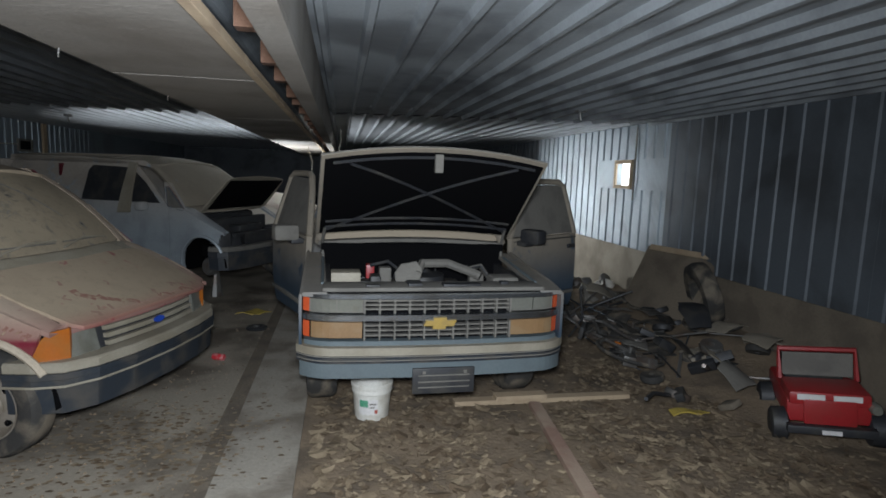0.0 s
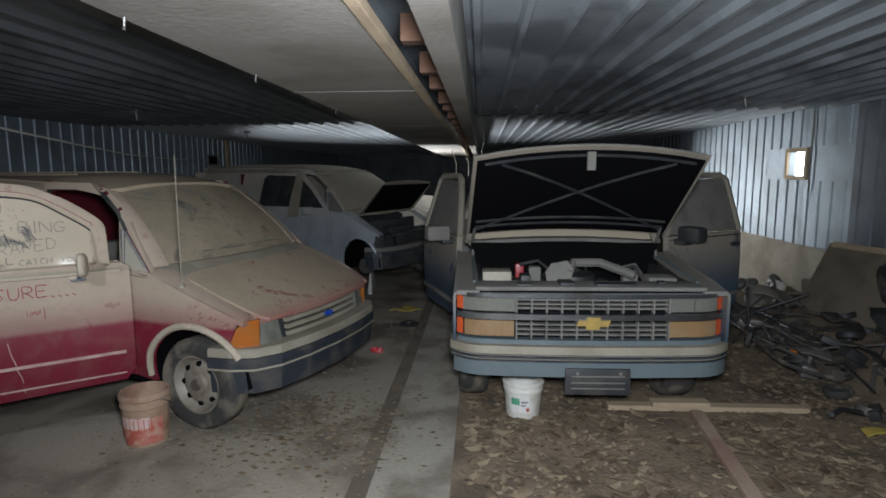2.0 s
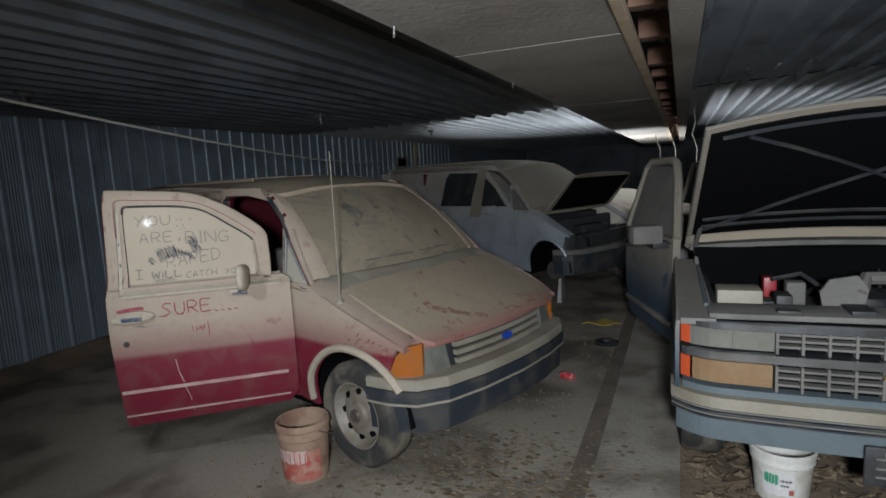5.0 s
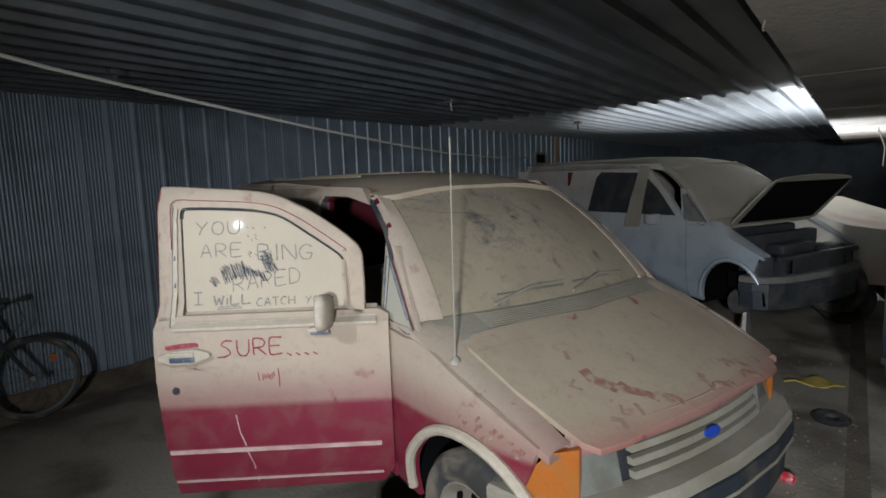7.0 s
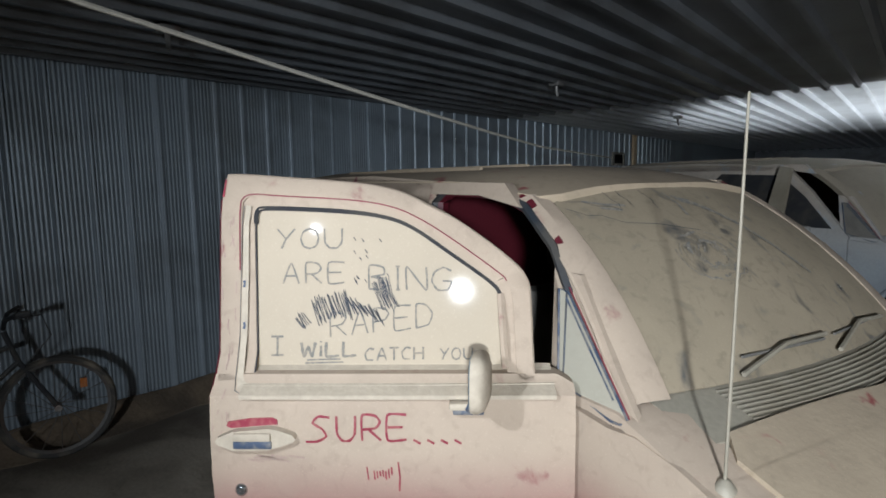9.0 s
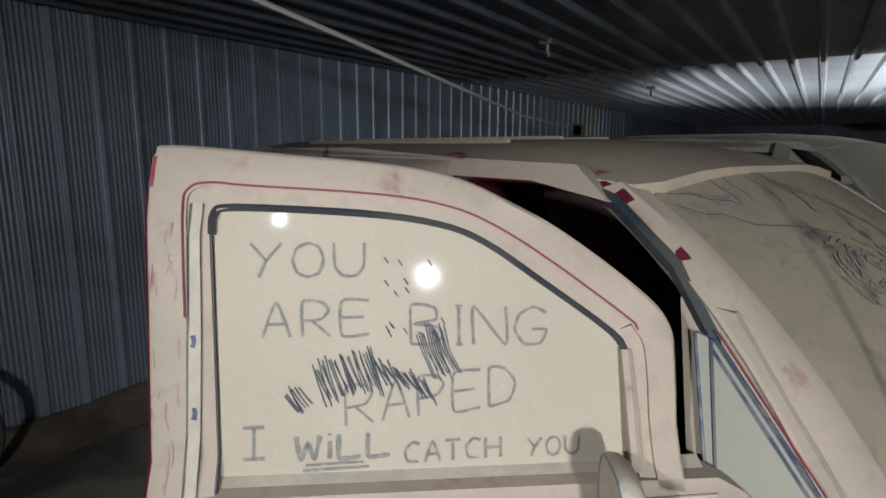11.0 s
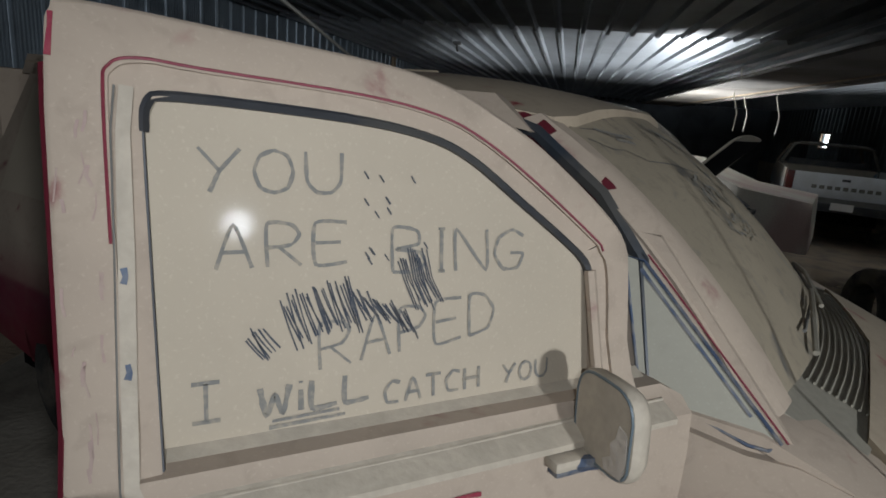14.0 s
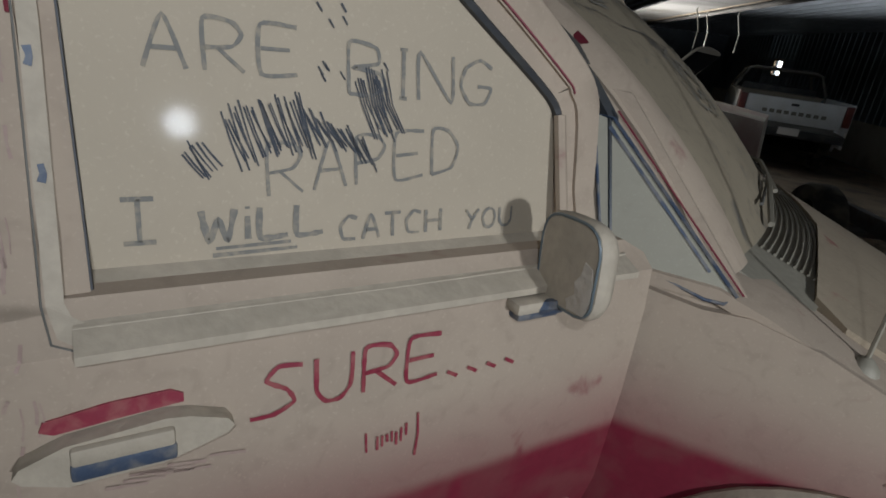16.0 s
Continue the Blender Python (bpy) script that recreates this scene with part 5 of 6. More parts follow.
        # fender with arch
        sidefn = lambda a, b, o, sgn=sgn: Vector((a, sgn * (0.955 - (0.03 * (0.6 - b) if b < 0.6 else 0) - (0.10 * (b - 0.95) if b > 0.95 else 0) + o), b))
        fpoly = [(-0.09, 0.66), (-0.09, 0.99), (-0.30, 1.03), (-1.32, 1.12), (-1.32, 0.42), (-1.22, 0.40)] + arc(-0.80, 0.40, 0.43, 180, 0, 12) + [(-0.20, 0.46)]
        part("fender", sheet(fpoly, sidefn, 0.02, steps(-1.3, -0.1, 6), (0.6, 0.8, 0.95)), NAVY, t)
        part("fender_top", sheet([(-0.08, 0.93), (-0.08, 0.77), (-1.32, 0.79), (-1.32, 0.945)], lambda a, b, o, sgn=sgn: Vector((a, sgn * b, 1.0 + 0.105 * min(1, (-a) / 1.3) + o)), 0.03, steps(-1.32, -0.08, 6), ()), NAVY, t)
        part("fender_edge", tube([(u, sgn * 0.80, 1.005 + 0.105 * (-u) / 1.3) for u in steps(-1.3, -0.08, 6)], 0.012, 6), SLATE, t)
        wheel(t, Matrix.Translation((-0.80, sgn * 0.80, 0.36)) @ Matrix.Rotation(0 if sgn < 0 else math.pi, 4, "Z"), 0.36, 0.24)
        wheel(t, Matrix.Translation((-4.1, sgn * 0.80, 0.36)) @ Matrix.Rotation(0 if sgn < 0 else math.pi, 4, "Z"), 0.36, 0.24, rim=False)
        # cab side behind the door, bed side
        part("cab_side", sheet([(-2.42, 0.42), (-2.42, 1.25), (-2.36, 1.76), (-2.58, 1.76), (-2.62, 1.22), (-2.62, 0.42)], lambda a, b, o, sgn=sgn: Vector((a, sgn * (0.945 - max(0, b - 1.2) * 0.30 + o), b)), 0.03, (), (1.2, 1.5)), NAVY, t)
        part("frame_rail", box(-4.9, -2.6, sgn * 0.45 - 0.04, sgn * 0.45 + 0.04, 0.42, 0.56, 0.01), IRON, t, "bare chassis rail, the bed is gone")
        part("rocker", box(-2.45, -1.32, sgn * 0.92 - 0.04, sgn * 0.92 + 0.02, 0.38, 0.5, 0.01), NAVY, t)
        part("screen_pillar", tube([(-1.30, sgn * 0.84, 1.20), (-1.55, sgn * 0.79, 1.48), (-1.86, sgn * 0.73, 1.76)], 0.035, 8), NAVY, t)
    # tops
    part("radiator_support", box(-0.34, -0.10, -0.80, 0.80, 1.0, 1.03, 0.01), GREY_DUST, t, "dusty radiator support panel")
    for v0, v1, u0, u1, z in ((-0.20, -0.10, -0.30, -0.14, 1.05), (0.05, 0.33, -0.22, -0.13, 1.045), (-0.5, -0.4, -0.2, -0.14, 1.042), (0.50, 0.56, -0.26, -0.2, 1.05)):
        part("latch_plate", box(u0, u1, v0, v1, 1.02, z, 0.006), BLACK, t)
    # near-black floor and firewall paint in the shade of this bay
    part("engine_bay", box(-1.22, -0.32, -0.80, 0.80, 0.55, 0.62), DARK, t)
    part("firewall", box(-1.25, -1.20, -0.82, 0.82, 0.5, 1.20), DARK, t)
    for sgn in (-1, 1):
        part("inner_fender", box(-1.22, -0.32, *sorted((sgn * 0.74, sgn * 0.79)), 0.6, 1.02), BLACK, t)
    part("battery", box(-0.60, -0.42, -0.74, -0.52, 0.86, 1.08, 0.012), BUMPER, t, "pale dusty battery")
    part("coolant_tank", box(-0.62, -0.42, 0.50, 0.72, 0.88, 1.04, 0.03), GREY_DUST, t, "grey coolant tank")
    part("engine_block", box(-1.1, -0.5, -0.36, 0.36, 0.6, 0.92, 0.05), IRON, t)
    part("air_cleaner", lathe([(0.001, 1.05), (0.05, 1.05), (0.07, 1.02), (0.19, 1.0), (0.20, 0.93), (0.0, 0.92)], 24, "z", Matrix.Translation((-0.82, 0.0, 0.0))), BLACK, t)
    part("intake_duct", tube([(-0.42, -0.10, 1.06), (-0.55, -0.04, 1.13), (-0.62, 0.18, 1.12), (-0.50, 0.42, 1.04)], 0.035, 8), GREY_DUST, t, "grey plastic strut lying across the engine")
    part("shroud_piece", sheet([(-0.26, 0.98), (-0.10, 0.98), (-0.06, 1.10), (-0.10, 1.16), (-0.22, 1.14), (-0.27, 1.08)], lambda a, b, o: Vector((-0.36 - (b - 0.98) * 0.5 + o, a, b)), 0.02), GREY_DUST, t, "pale grey broken shroud")
    rnd = random.Random(9)
    for k in range(14):
        p = Vector((rnd.uniform(-1.1, -0.45), rnd.uniform(-0.7, 0.7), rnd.uniform(0.8, 1.0)))
        q = p + Vector((rnd.uniform(-0.2, 0.2), rnd.uniform(-0.3, 0.3), rnd.uniform(-0.08, 0.12)))
        part("hose", tube([p, (p + q) / 2 + Vector((0, 0, 0.07)), q], rnd.choice((0.009, 0.014, 0.02)), 6), rnd.choice((BLACK, IRON, BLACK, GREY_DUST)), t)
    for k in range(9):
        p = (rnd.uniform(-1.1, -0.6), rnd.uniform(-0.65, 0.65), rnd.uniform(0.85, 1.0))
        part("engine_part", box(p[0], p[0] + rnd.uniform(0.06, 0.16), p[1], p[1] + rnd.uniform(0.06, 0.16), p[2] - 0.15, p[2] + 0.06, 0.012), rnd.choice((IRON, BLACK, GREY_DUST)), t)
    part("red_cap", box(-1.0, -0.9, -0.45, -0.38, 0.9, 1.06, 0.01), TOY_RED, t)
    # raised hood: a from hinge (0) to free edge (1), b across
    H0, H1 = Vector((-1.16, 0, 1.30)), Vector((-0.20, 0, 1.93))
    up = (H1 - H0).cross(Vector((0, 1, 0))).normalized()
    up = up if up.x < 0 else -up

    def hoodfn(a, b, o):
        w = 0.86 - 0.05 * a
        crown = 0.06 * a * (1 - b * b)
        return H0 + (H1 - H0) * (a + crown) + Vector((0, b * w, 0)) + up * (o + 0.05 * (1 - b * b))

    ho = part("hood", sheet([(0, -1), (1, -1), (1.0, 1), (0, 1)], hoodfn, 0.012, steps(0, 1, 6), steps(-1, 1, 12)), NAVY, t, "raised hood")
    part("hood_lining", sheet([(0.02, -0.97), (0.965, -0.97), (0.965, 0.97), (0.02, 0.97)], lambda a, b, o: hoodfn(a, b, o - 0.014), 0.01, steps(0, 1, 5), steps(-1, 1, 8)), DARK, ho, "black hood underside")
    part("hood_rim", tube([hoodfn(0, -1, 0), hoodfn(0.5, -1, 0), hoodfn(1, -1, 0)] + [hoodfn(1, b, 0) for b in steps(-1, 1, 10)] + [hoodfn(1, 1, 0), hoodfn(0.5, 1, 0), hoodfn(0, 1, 0)], 0.006, 6), GREY_DUST, ho, "dusty hood edge")
    for pts in (((0.08, -0.9), (0.9, 0.75)), ((0.08, 0.9), (0.9, -0.75)), ((0.12, -0.92), (0.12, 0.92)), ((0.2, -0.92), (0.2, 0.92)), ((0.93, -0.9), (0.93, 0.9))):
        (a0, b0), (a1, b1) = pts
        part("hood_rib", tube([hoodfn(a0 + (a1 - a0) * k / 6, b0 + (b1 - b0) * k / 6, -0.028) for k in range(7)], 0.012, 6), BLACK, ho, "pressed brace")
    la = hoodfn(0.95, 0, -0.04)
    part("hood_latch", box(la.x - 0.02, la.x + 0.02, -0.03, 0.03, la.z - 0.11, la.z + 0.02, 0.008), GREY_DUST, ho, "hood latch")
    for sgn in (-1, 1):
        part("hood_hinge", tube([(-1.18, sgn * 0.80, 1.08), (-1.24, sgn * 0.81, 1.20), hoodfn(0.1, sgn * 0.92, -0.02)], 0.014, 6), GREY_DUST, ho)
    # cowl, screen, cab
    part("cowl", sheet([(-0.84, -1.22), (0.84, -1.22), (0.86, -1.42), (-0.86, -1.42)], lambda a, b, o: Vector((b - 0.05 * a * a, a, 1.19 + 0.055 * (1 - a * a) + o)), 0.03, steps(-0.85, 0.85, 8), ()), GREY_DUST, t, "dusty cowl panel")
    part("windscreen", sheet([(-0.82, 0), (0.82, 0), (0.74, 1), (-0.74, 1)], lambda a, b, o: Vector((-1.36 - 0.48 * b - 0.06 * a * a, a, 1.22 + 0.53 * b + o)), 0.006, steps(-0.8, 0.8, 6), ()), DUSTY_GLASS, t)
    part("roof", sheet([(-1.84, -0.72), (-1.84, 0.72), (-2.60, 0.74), (-2.60, -0.74)], lambda a, b, o: Vector((a, b, 1.80 - 0.05 * abs(b / 0.73) ** 3 + o)), 0.03, steps(-2.6, -1.84, 4), steps(-0.7, 0.7, 6)), NAVY, t)
    part("cab_back", box(-2.64, -2.60, -0.92, 0.92, 0.5, 1.3), NAVY, t)
    part("back_glass", box(-2.62, -2.61, -0.72, 0.72, 1.3, 1.74), DUSTY_GLASS, t)
    part("rear_axle", tube([(-4.1, -0.75, 0.36), (-4.1, 0.75, 0.36)], 0.05, 8), IRON, t)
    part("underbody", box(-2.6, -0.35, -0.6, 0.6, 0.38, 0.5), DARK, t)
    part("bench_seat", box(-2.55, -2.1, -0.75, 0.75, 0.7, 1.35, 0.08), GREY_DUST, t)
    part("dashboard", box(-1.75, -1.4, -0.8, 0.8, 0.85, 1.18, 0.05), BLACK, t)
    # doors: x from hinge to latch, y outwards
    for sgn, hinge, rear in ((-1, (-1.32, -0.955), (-2.29, -1.30)), (1, (-1.32, 0.955), (-1.928, 1.895))):
        hx = Vector((rear[0] - hinge[0], rear[1] - hinge[1], 0)).normalized()
        outw = Vector((hx.y, -hx.x, 0)) * (1 if sgn > 0 else -1)
        dm = Matrix(((hx.x, outw.x, 0, hinge[0]), (hx.y, outw.y, 0, hinge[1]), (0, 0, 1, 0), (0, 0, 0, 1)))
        skin = lambda a, b, o: Vector((a, -(0.32 * (b - 1.2) if b > 1.2 else 0.10 * max(0, 0.75 - b)) + o, b))
        dd = part("door", sheet([(0, 0.48), (0, 1.24), (1.10, 1.24), (1.10, 0.52), (1.06, 0.46)], skin, 0.05, (0.35, 0.7), (0.6, 0.75, 1.0)), NAVY, t, "open cab door, dusty above and dark below")
        dd.matrix_basis = dm
        ring = [(0.0, 1.24), (0.30, 1.62), (0.44, 1.76), (0.52, 1.785), (1.0, 1.785), (1.08, 1.74), (1.10, 1.24)]
        part("window_frame", tube([skin(a, b, -0.025) for a, b in ring], 0.032, 8), NAVY, dd)
        part("window_glass", sheet([(0.04, 1.25), (0.32, 1.60), (0.46, 1.74), (0.99, 1.755), (1.05, 1.72), (1.07, 1.25)], lambda a, b, o: skin(a, b, o - 0.02), 0.006, (), (1.4, 1.6)), GREY_DUST, dd, "dust-covered door glass")
        part("body_moulding", box(0.02, 1.08, -0.01, 0.012, 0.60, 0.64, 0.004), GREY_DUST, dd)
        part("body_line", box(0.02, 1.09, -0.004, 0.004, 1.205, 1.215), BLACK, dd)
        part("door_handle", box(0.92, 1.04, 0.0, 0.03, 1.10, 1.14, 0.008), BLACK, dd)
        part("door_mirror", box(0.06, 0.20, 0.03, 0.25, 1.20, 1.34, 0.035), GREY_DUST if sgn < 0 else BLACK, dd, "dusty wing mirror" if sgn < 0 else "black wing mirror")
        part("mirror_foot", box(0.08, 0.20, -0.02, 0.10, 1.17, 1.22, 0.012), BLACK, dd)
    return t


pickup()


def far_pickup():
    ang = 75.0
    m = Matrix.Translation((1.95, 13.45, 0)) @ Matrix.Rotation(radians(ang), 4, "Z")
    t = thing("pickup_truck", m, "white pickup seen from its tailgate end", "pickup truck")
    gate = part("tailgate", box(0, 0.05, -0.74, 0.74, 0.80, 1.20, 0.015), WHITE_CAR, t, "white tailgate with faded letters as plain bars")
    for k in range(9):
        part("faded_letter", box(-0.004, 0.002, -0.50 + 0.112 * k, -0.50 + 0.112 * k + 0.075, 0.94, 1.0), GREY_DUST, gate, "", False)
    part("gate_handle", box(-0.012, 0.0, -0.06, 0.06, 1.09, 1.13, 0.005), BLACK, gate)
    for sgn in (-1, 1):
        part("tail_lamp", box(-0.01, 0.06, *sorted((sgn * 0.75, sgn * 0.86)), 0.86, 1.2, 0.01), TAIL_LENS, t, "dark red tail lamp")
        part("bed_side", sheet([(0.06, 0.5), (0.06, 1.23), (2.3, 1.23), (2.3, 0.5), (1.5, 0.45)] + arc(1.05, 0.40, 0.42, 0, 180, 10) + [(0.5, 0.5)], lambda a, b, o, sgn=sgn: Vector((a, sgn * (0.88 + o), b)), 0.04), WHITE_CAR if sgn < 0 else NAVY, t)
        wheel(t, Matrix.Translation((1.05, sgn * 0.76, 0.36)) @ Matrix.Rotation(0 if sgn < 0 else math.pi, 4, "Z"), 0.36, 0.22, rim=False)
        wheel(t, Matrix.Translation((4.2, sgn * 0.76, 0.36)) @ Matrix.Rotation(0 if sgn < 0 else math.pi, 4, "Z"), 0.36, 0.22, rim=False)
    part("rear_bumper", box(-0.14, 0.02, -0.84, 0.84, 0.58, 0.72, 0.02), BLACK, t)
    part("number_plate", box(-0.15, -0.14, -0.16, 0.16, 0.62, 0.74), PAPER, t, "small pale number plate", False)
    part("bed_floor", box(0.05, 2.3, -0.84, 0.84, 0.66, 0.72), GREY_DUST, t)
    cab = [(-0.82, 0.72), (-0.84, 1.24), (-0.66, 1.62), (-0.55, 1.66), (0.55, 1.66), (0.66, 1.62), (0.84, 1.24), (0.82, 0.72)]
    part("cab_lower", box(2.35, 4.0, -0.84, 0.84, 0.5, 1.22, 0.03), NAVY, t)
    part("roof", box(2.5, 3.6, -0.62, 0.62, 1.62, 1.67, 0.02), NAVY, t)
    part("cab_frame", tube([(2.38, v, z) for v, z in cab[1:-1]], 0.03, 8), GREY_DUST, t)
    part("cab_frame", tube([(3.9, -0.82, 1.24), (3.5, -0.64, 1.62), (2.5, -0.64, 1.63)], 0.03, 6), NAVY, t)
    part("cab_frame", tube([(3.9, 0.82, 1.24), (3.5, 0.64, 1.62), (2.5, 0.64, 1.63)], 0.03, 6), NAVY, t)
    part("hood", box(3.9, 5.0, -0.82, 0.82, 0.55, 1.12, 0.06), NAVY, t)
    part("underbody", box(0.3, 4.8, -0.6, 0.6, 0.36, 0.5), DARK, t)
    part("seat", box(2.6, 2.9, -0.7, 0.7, 0.8, 1.35, 0.06), BLACK, t)
    return t


far_pickup()


def coupe():
    m = Matrix.Translation((-1.55, 11.05, 0)) @ Matrix.Rotation(radians(157), 4, "Z")
    t = thing("coupe", m, "faded white coupe with red patches, beyond the minivan", "car")
    # x towards its nose, y to its left; the near flank is at y positive
    prof = [(2.0, 0.45), (2.05, 0.80), (1.5, 0.98), (1.0, 1.05), (0.55, 1.34), (0.1, 1.40), (-0.6, 1.36), (-1.3, 1.12), (-2.0, 1.05), (-2.05, 0.5)]
    def fn(sgn):
        return lambda a, b, o: Vector((a, sgn * (0.84 - 0.35 * max(0, b - 0.95) - 0.08 * (a / 2) ** 4 + o), b))
    for sgn in (-1, 1):
        part("flank", sheet(prof, fn(sgn), 0.04, steps(-2, 2, 8), (0.6, 0.8, 0.95, 1.15, 1.3)), PINK_CAR, t)
        part("side_window", sheet([(0.75, 1.06), (0.42, 1.27), (-0.1, 1.32), (-0.5, 1.28), (-0.75, 1.06)], lambda a, b, o, sgn=sgn: fn(sgn)(a, b, o + 0.006), 0.006, (), (1.15,)), DARK, t, "dark empty side window")
        for u in (1.25, -1.3):
            wheel(t, Matrix.Translation((u, sgn * 0.74, 0.30)), 0.30, 0.18, rim=False)
    bm = bmesh.new()
    rows = [[bm.verts.new(fn(s)(a, b, 0)) for s in (-1, 1)] for a, b in prof]
    for r0, r1 in zip(rows, rows[1:]):
        bm.faces.new((r0[0], r0[1], r1[1], r1[0]))
    part("body_top", bm, PINK_CAR, t)
    return t


coupe()

# ---- loose things ----


def bucket(name, m, r0, r1, h, mat, label, labels, bail=True):
    b = thing(name, m, label, "bucket")
    prof = [(0.001, 0.004), (r0, 0.0), (r0 + (r1 - r0) * 0.72, h * 0.72), (r0 + (r1 - r0) * 0.72 + 0.008, h * 0.74), (r0 + (r1 - r0) * 0.78 + 0.008, h * 0.78), (r1, h * 0.80), (r1, h * 0.88), (r1 + 0.008, h * 0.9), (r1 + 0.008, h * 0.97), (r1, h), (r1 - 0.006, h * 0.99), (r0 - 0.004, 0.012), (0.001, 0.012)]
    part("shell", lathe(prof, 32), mat, b)
    for a0, a1, z0, z1, mt, lb in labels:
        bm = bmesh.new()
        n = 10
        rows = []
        for i in range(n + 1):
            a = radians(a0 + (a1 - a0) * i / n)
            wob = 0.006 * math.sin(i * 2.1)
            row = []
            for z in (z0 + wob, z1 - wob * 0.6):
                r = r0 + (r1 - r0) * z / h + 0.002
                row.append(bm.verts.new((r * math.cos(a), r * math.sin(a), z)))
            rows.append(row)
        for p, q in zip(rows, rows[1:]):
            bm.faces.new((p[0], q[0], q[1], p[1]))
        part("label", bm, mt, b, lb)
    if bail:
        pts = [((r1 + 0.012) * math.cos(radians(a)), (r1 + 0.012) * math.sin(radians(a)), h * 0.88 - 0.10 * math.sin(radians(a + 20) * 1)) for a in range(-20, 161, 15)]
        part("bail", tube(pts, 0.004, 5), IRON, b)
    return b


bucket("bucket", Matrix.Translation((0.53, 4.36, 0)), 0.125, 0.15, 0.275, WHITE_PLASTIC, "white plastic bucket with a green label", ((-135, -75, 0.05, 0.17, PAPER, "pale printed label"), (-132, -104, 0.11, 0.165, GREEN_LABEL, "green corner of the label"), (-101, -78, 0.13, 0.142, GREY_DUST, "grey bar of print"), (-101, -84, 0.105, 0.115, GREY_DUST, "grey bar of print"), (-84, -74, 0.06, 0.09, RED_LABEL, "small red mark")))
bucket("bucket", Matrix.Translation((-2.09, 3.77, 0)), 0.135, 0.155, 0.36, RUSTY_BUCKET, "rust-brown plastic bucket with a torn red label", ((-140, -15, 0.02, 0.20, RED_LABEL, "torn red label"), (-135, -50, 0.13, 0.21, PALE_LABEL, "torn pale label")))


def plank(name, p0, p1, w, th, mat, label, z=0.0):
    d = Vector((p1[0] - p0[0], p1[1] - p0[1], 0))
    m = Matrix.Translation((p0[0], p0[1], z)) @ Matrix.Rotation(math.atan2(d.y, d.x), 4, "Z")
    bm = box(0, d.length, -w / 2, w / 2, 0, th, 0.004)
    ob = link(name, bm, mat)
    ob.matrix_world = m
    return tagged(ob, label, "plank", "loose planks")


plank("plank", (1.19, 4.48), (2.70, 4.50), 0.09, 0.04, WOOD, "pale raw timber batten lying on the dirt")
plank("plank", (1.52, 4.46), (1.95, 4.47), 0.10, 0.04, WOOD, "short pale offcut lying on a batten", 0.04)
plank("plank", (1.83, 4.38), (1.66, 2.55), 0.09, 0.045, WOOD_RED, "reddish-brown plank lying on the dirt")


def bicycle(m, label, frame_mat, upright=True):
    b = thing("bicycle", m, label, "bicycle")
    R = 0.31
    for x in (0, 1.02):
        w = part("wheel", lathe([(R - 0.012, -0.012), (R + 0.012, -0.018), (R + 0.025, 0), (R + 0.012, 0.018), (R - 0.012, 0.012), (R - 0.012, -0.012)], 36, "y"), RUBBER, b, "black bicycle tyre")
        w.matrix_basis = Matrix.Translation((x, 0, R + 0.02))
        sp = bmesh.new()
        for k in range(16):
            a = 2 * math.pi * k / 16
            add_tube(sp, [(0.02 * math.cos(a + 1), 0.02 * (-1) ** k, 0.02 * math.sin(a + 1)), (R * math.cos(a), 0, R * math.sin(a))], 0.0022, 4)
        part("spoke", sp, IRON, w)
        part("rim", lathe([(R - 0.012, -0.012), (R - 0.03, 0), (R - 0.012, 0.012)], 36, "y"), IRON, w)
        part("hub", lathe([(0.001, -0.05), (0.022, -0.05), (0.022, 0.05), (0.001, 0.05)], 12, "y"), IRON, w)
        part("reflector", box(0.13, 0.17, -0.02, 0.02, 0.10, 0.16), AMBER, w, "orange spoke reflector")
    z = R + 0.02
    fr = bmesh.new()
    for pts in (((0, 0, z), (0.40, 0, 0.28), (0.27, 0, 0.72), (0, 0, z)), ((0.40, 0, 0.28), (0.84, 0, 0.66)), ((0.30, 0, 0.64), (0.80, 0, 0.76)), ((1.02, 0, z), (0.84, 0, 0.66), (0.78, 0, 0.86))):
        add_tube(fr, pts, 0.016, 8)
    part("frame", fr, frame_mat, b)
    part("saddle", box(0.12, 0.38, -0.07, 0.07, 0.80, 0.85, 0.025), BLACK, b)
    part("handlebar", tube([(0.86, -0.28, 0.98), (0.80, -0.2, 0.95), (0.78, 0, 0.88), (0.80, 0.2, 0.95), (0.86, 0.28, 0.98)], 0.014, 8), BLACK, b)
    part("grip", tube([(0.86, -0.29, 0.98), (0.93, -0.30, 0.985)], 0.02, 8), BLACK, b)
    part("crank", lathe([(0.001, -0.05), (0.085, -0.05), (0.09, -0.04), (0.001, -0.04)], 20, "y", Matrix.Translation((0.40, 0, 0.28))), IRON, b)
    part("brake_cable", tube([(0.82, -0.2, 0.95), (0.98, -0.1, 0.95), (1.02, 0, 0.8), (0.9, 0, 0.66)], 0.004, 5), BLACK, b)
    return b


bicycle(Matrix.Translation((-6.0, 2.69, 0)) @ Matrix.Rotation(radians(76), 4, "Z") @ Matrix.Rotation(radians(-5), 4, "X"), "dark bicycle standing against the wall", BLACK)


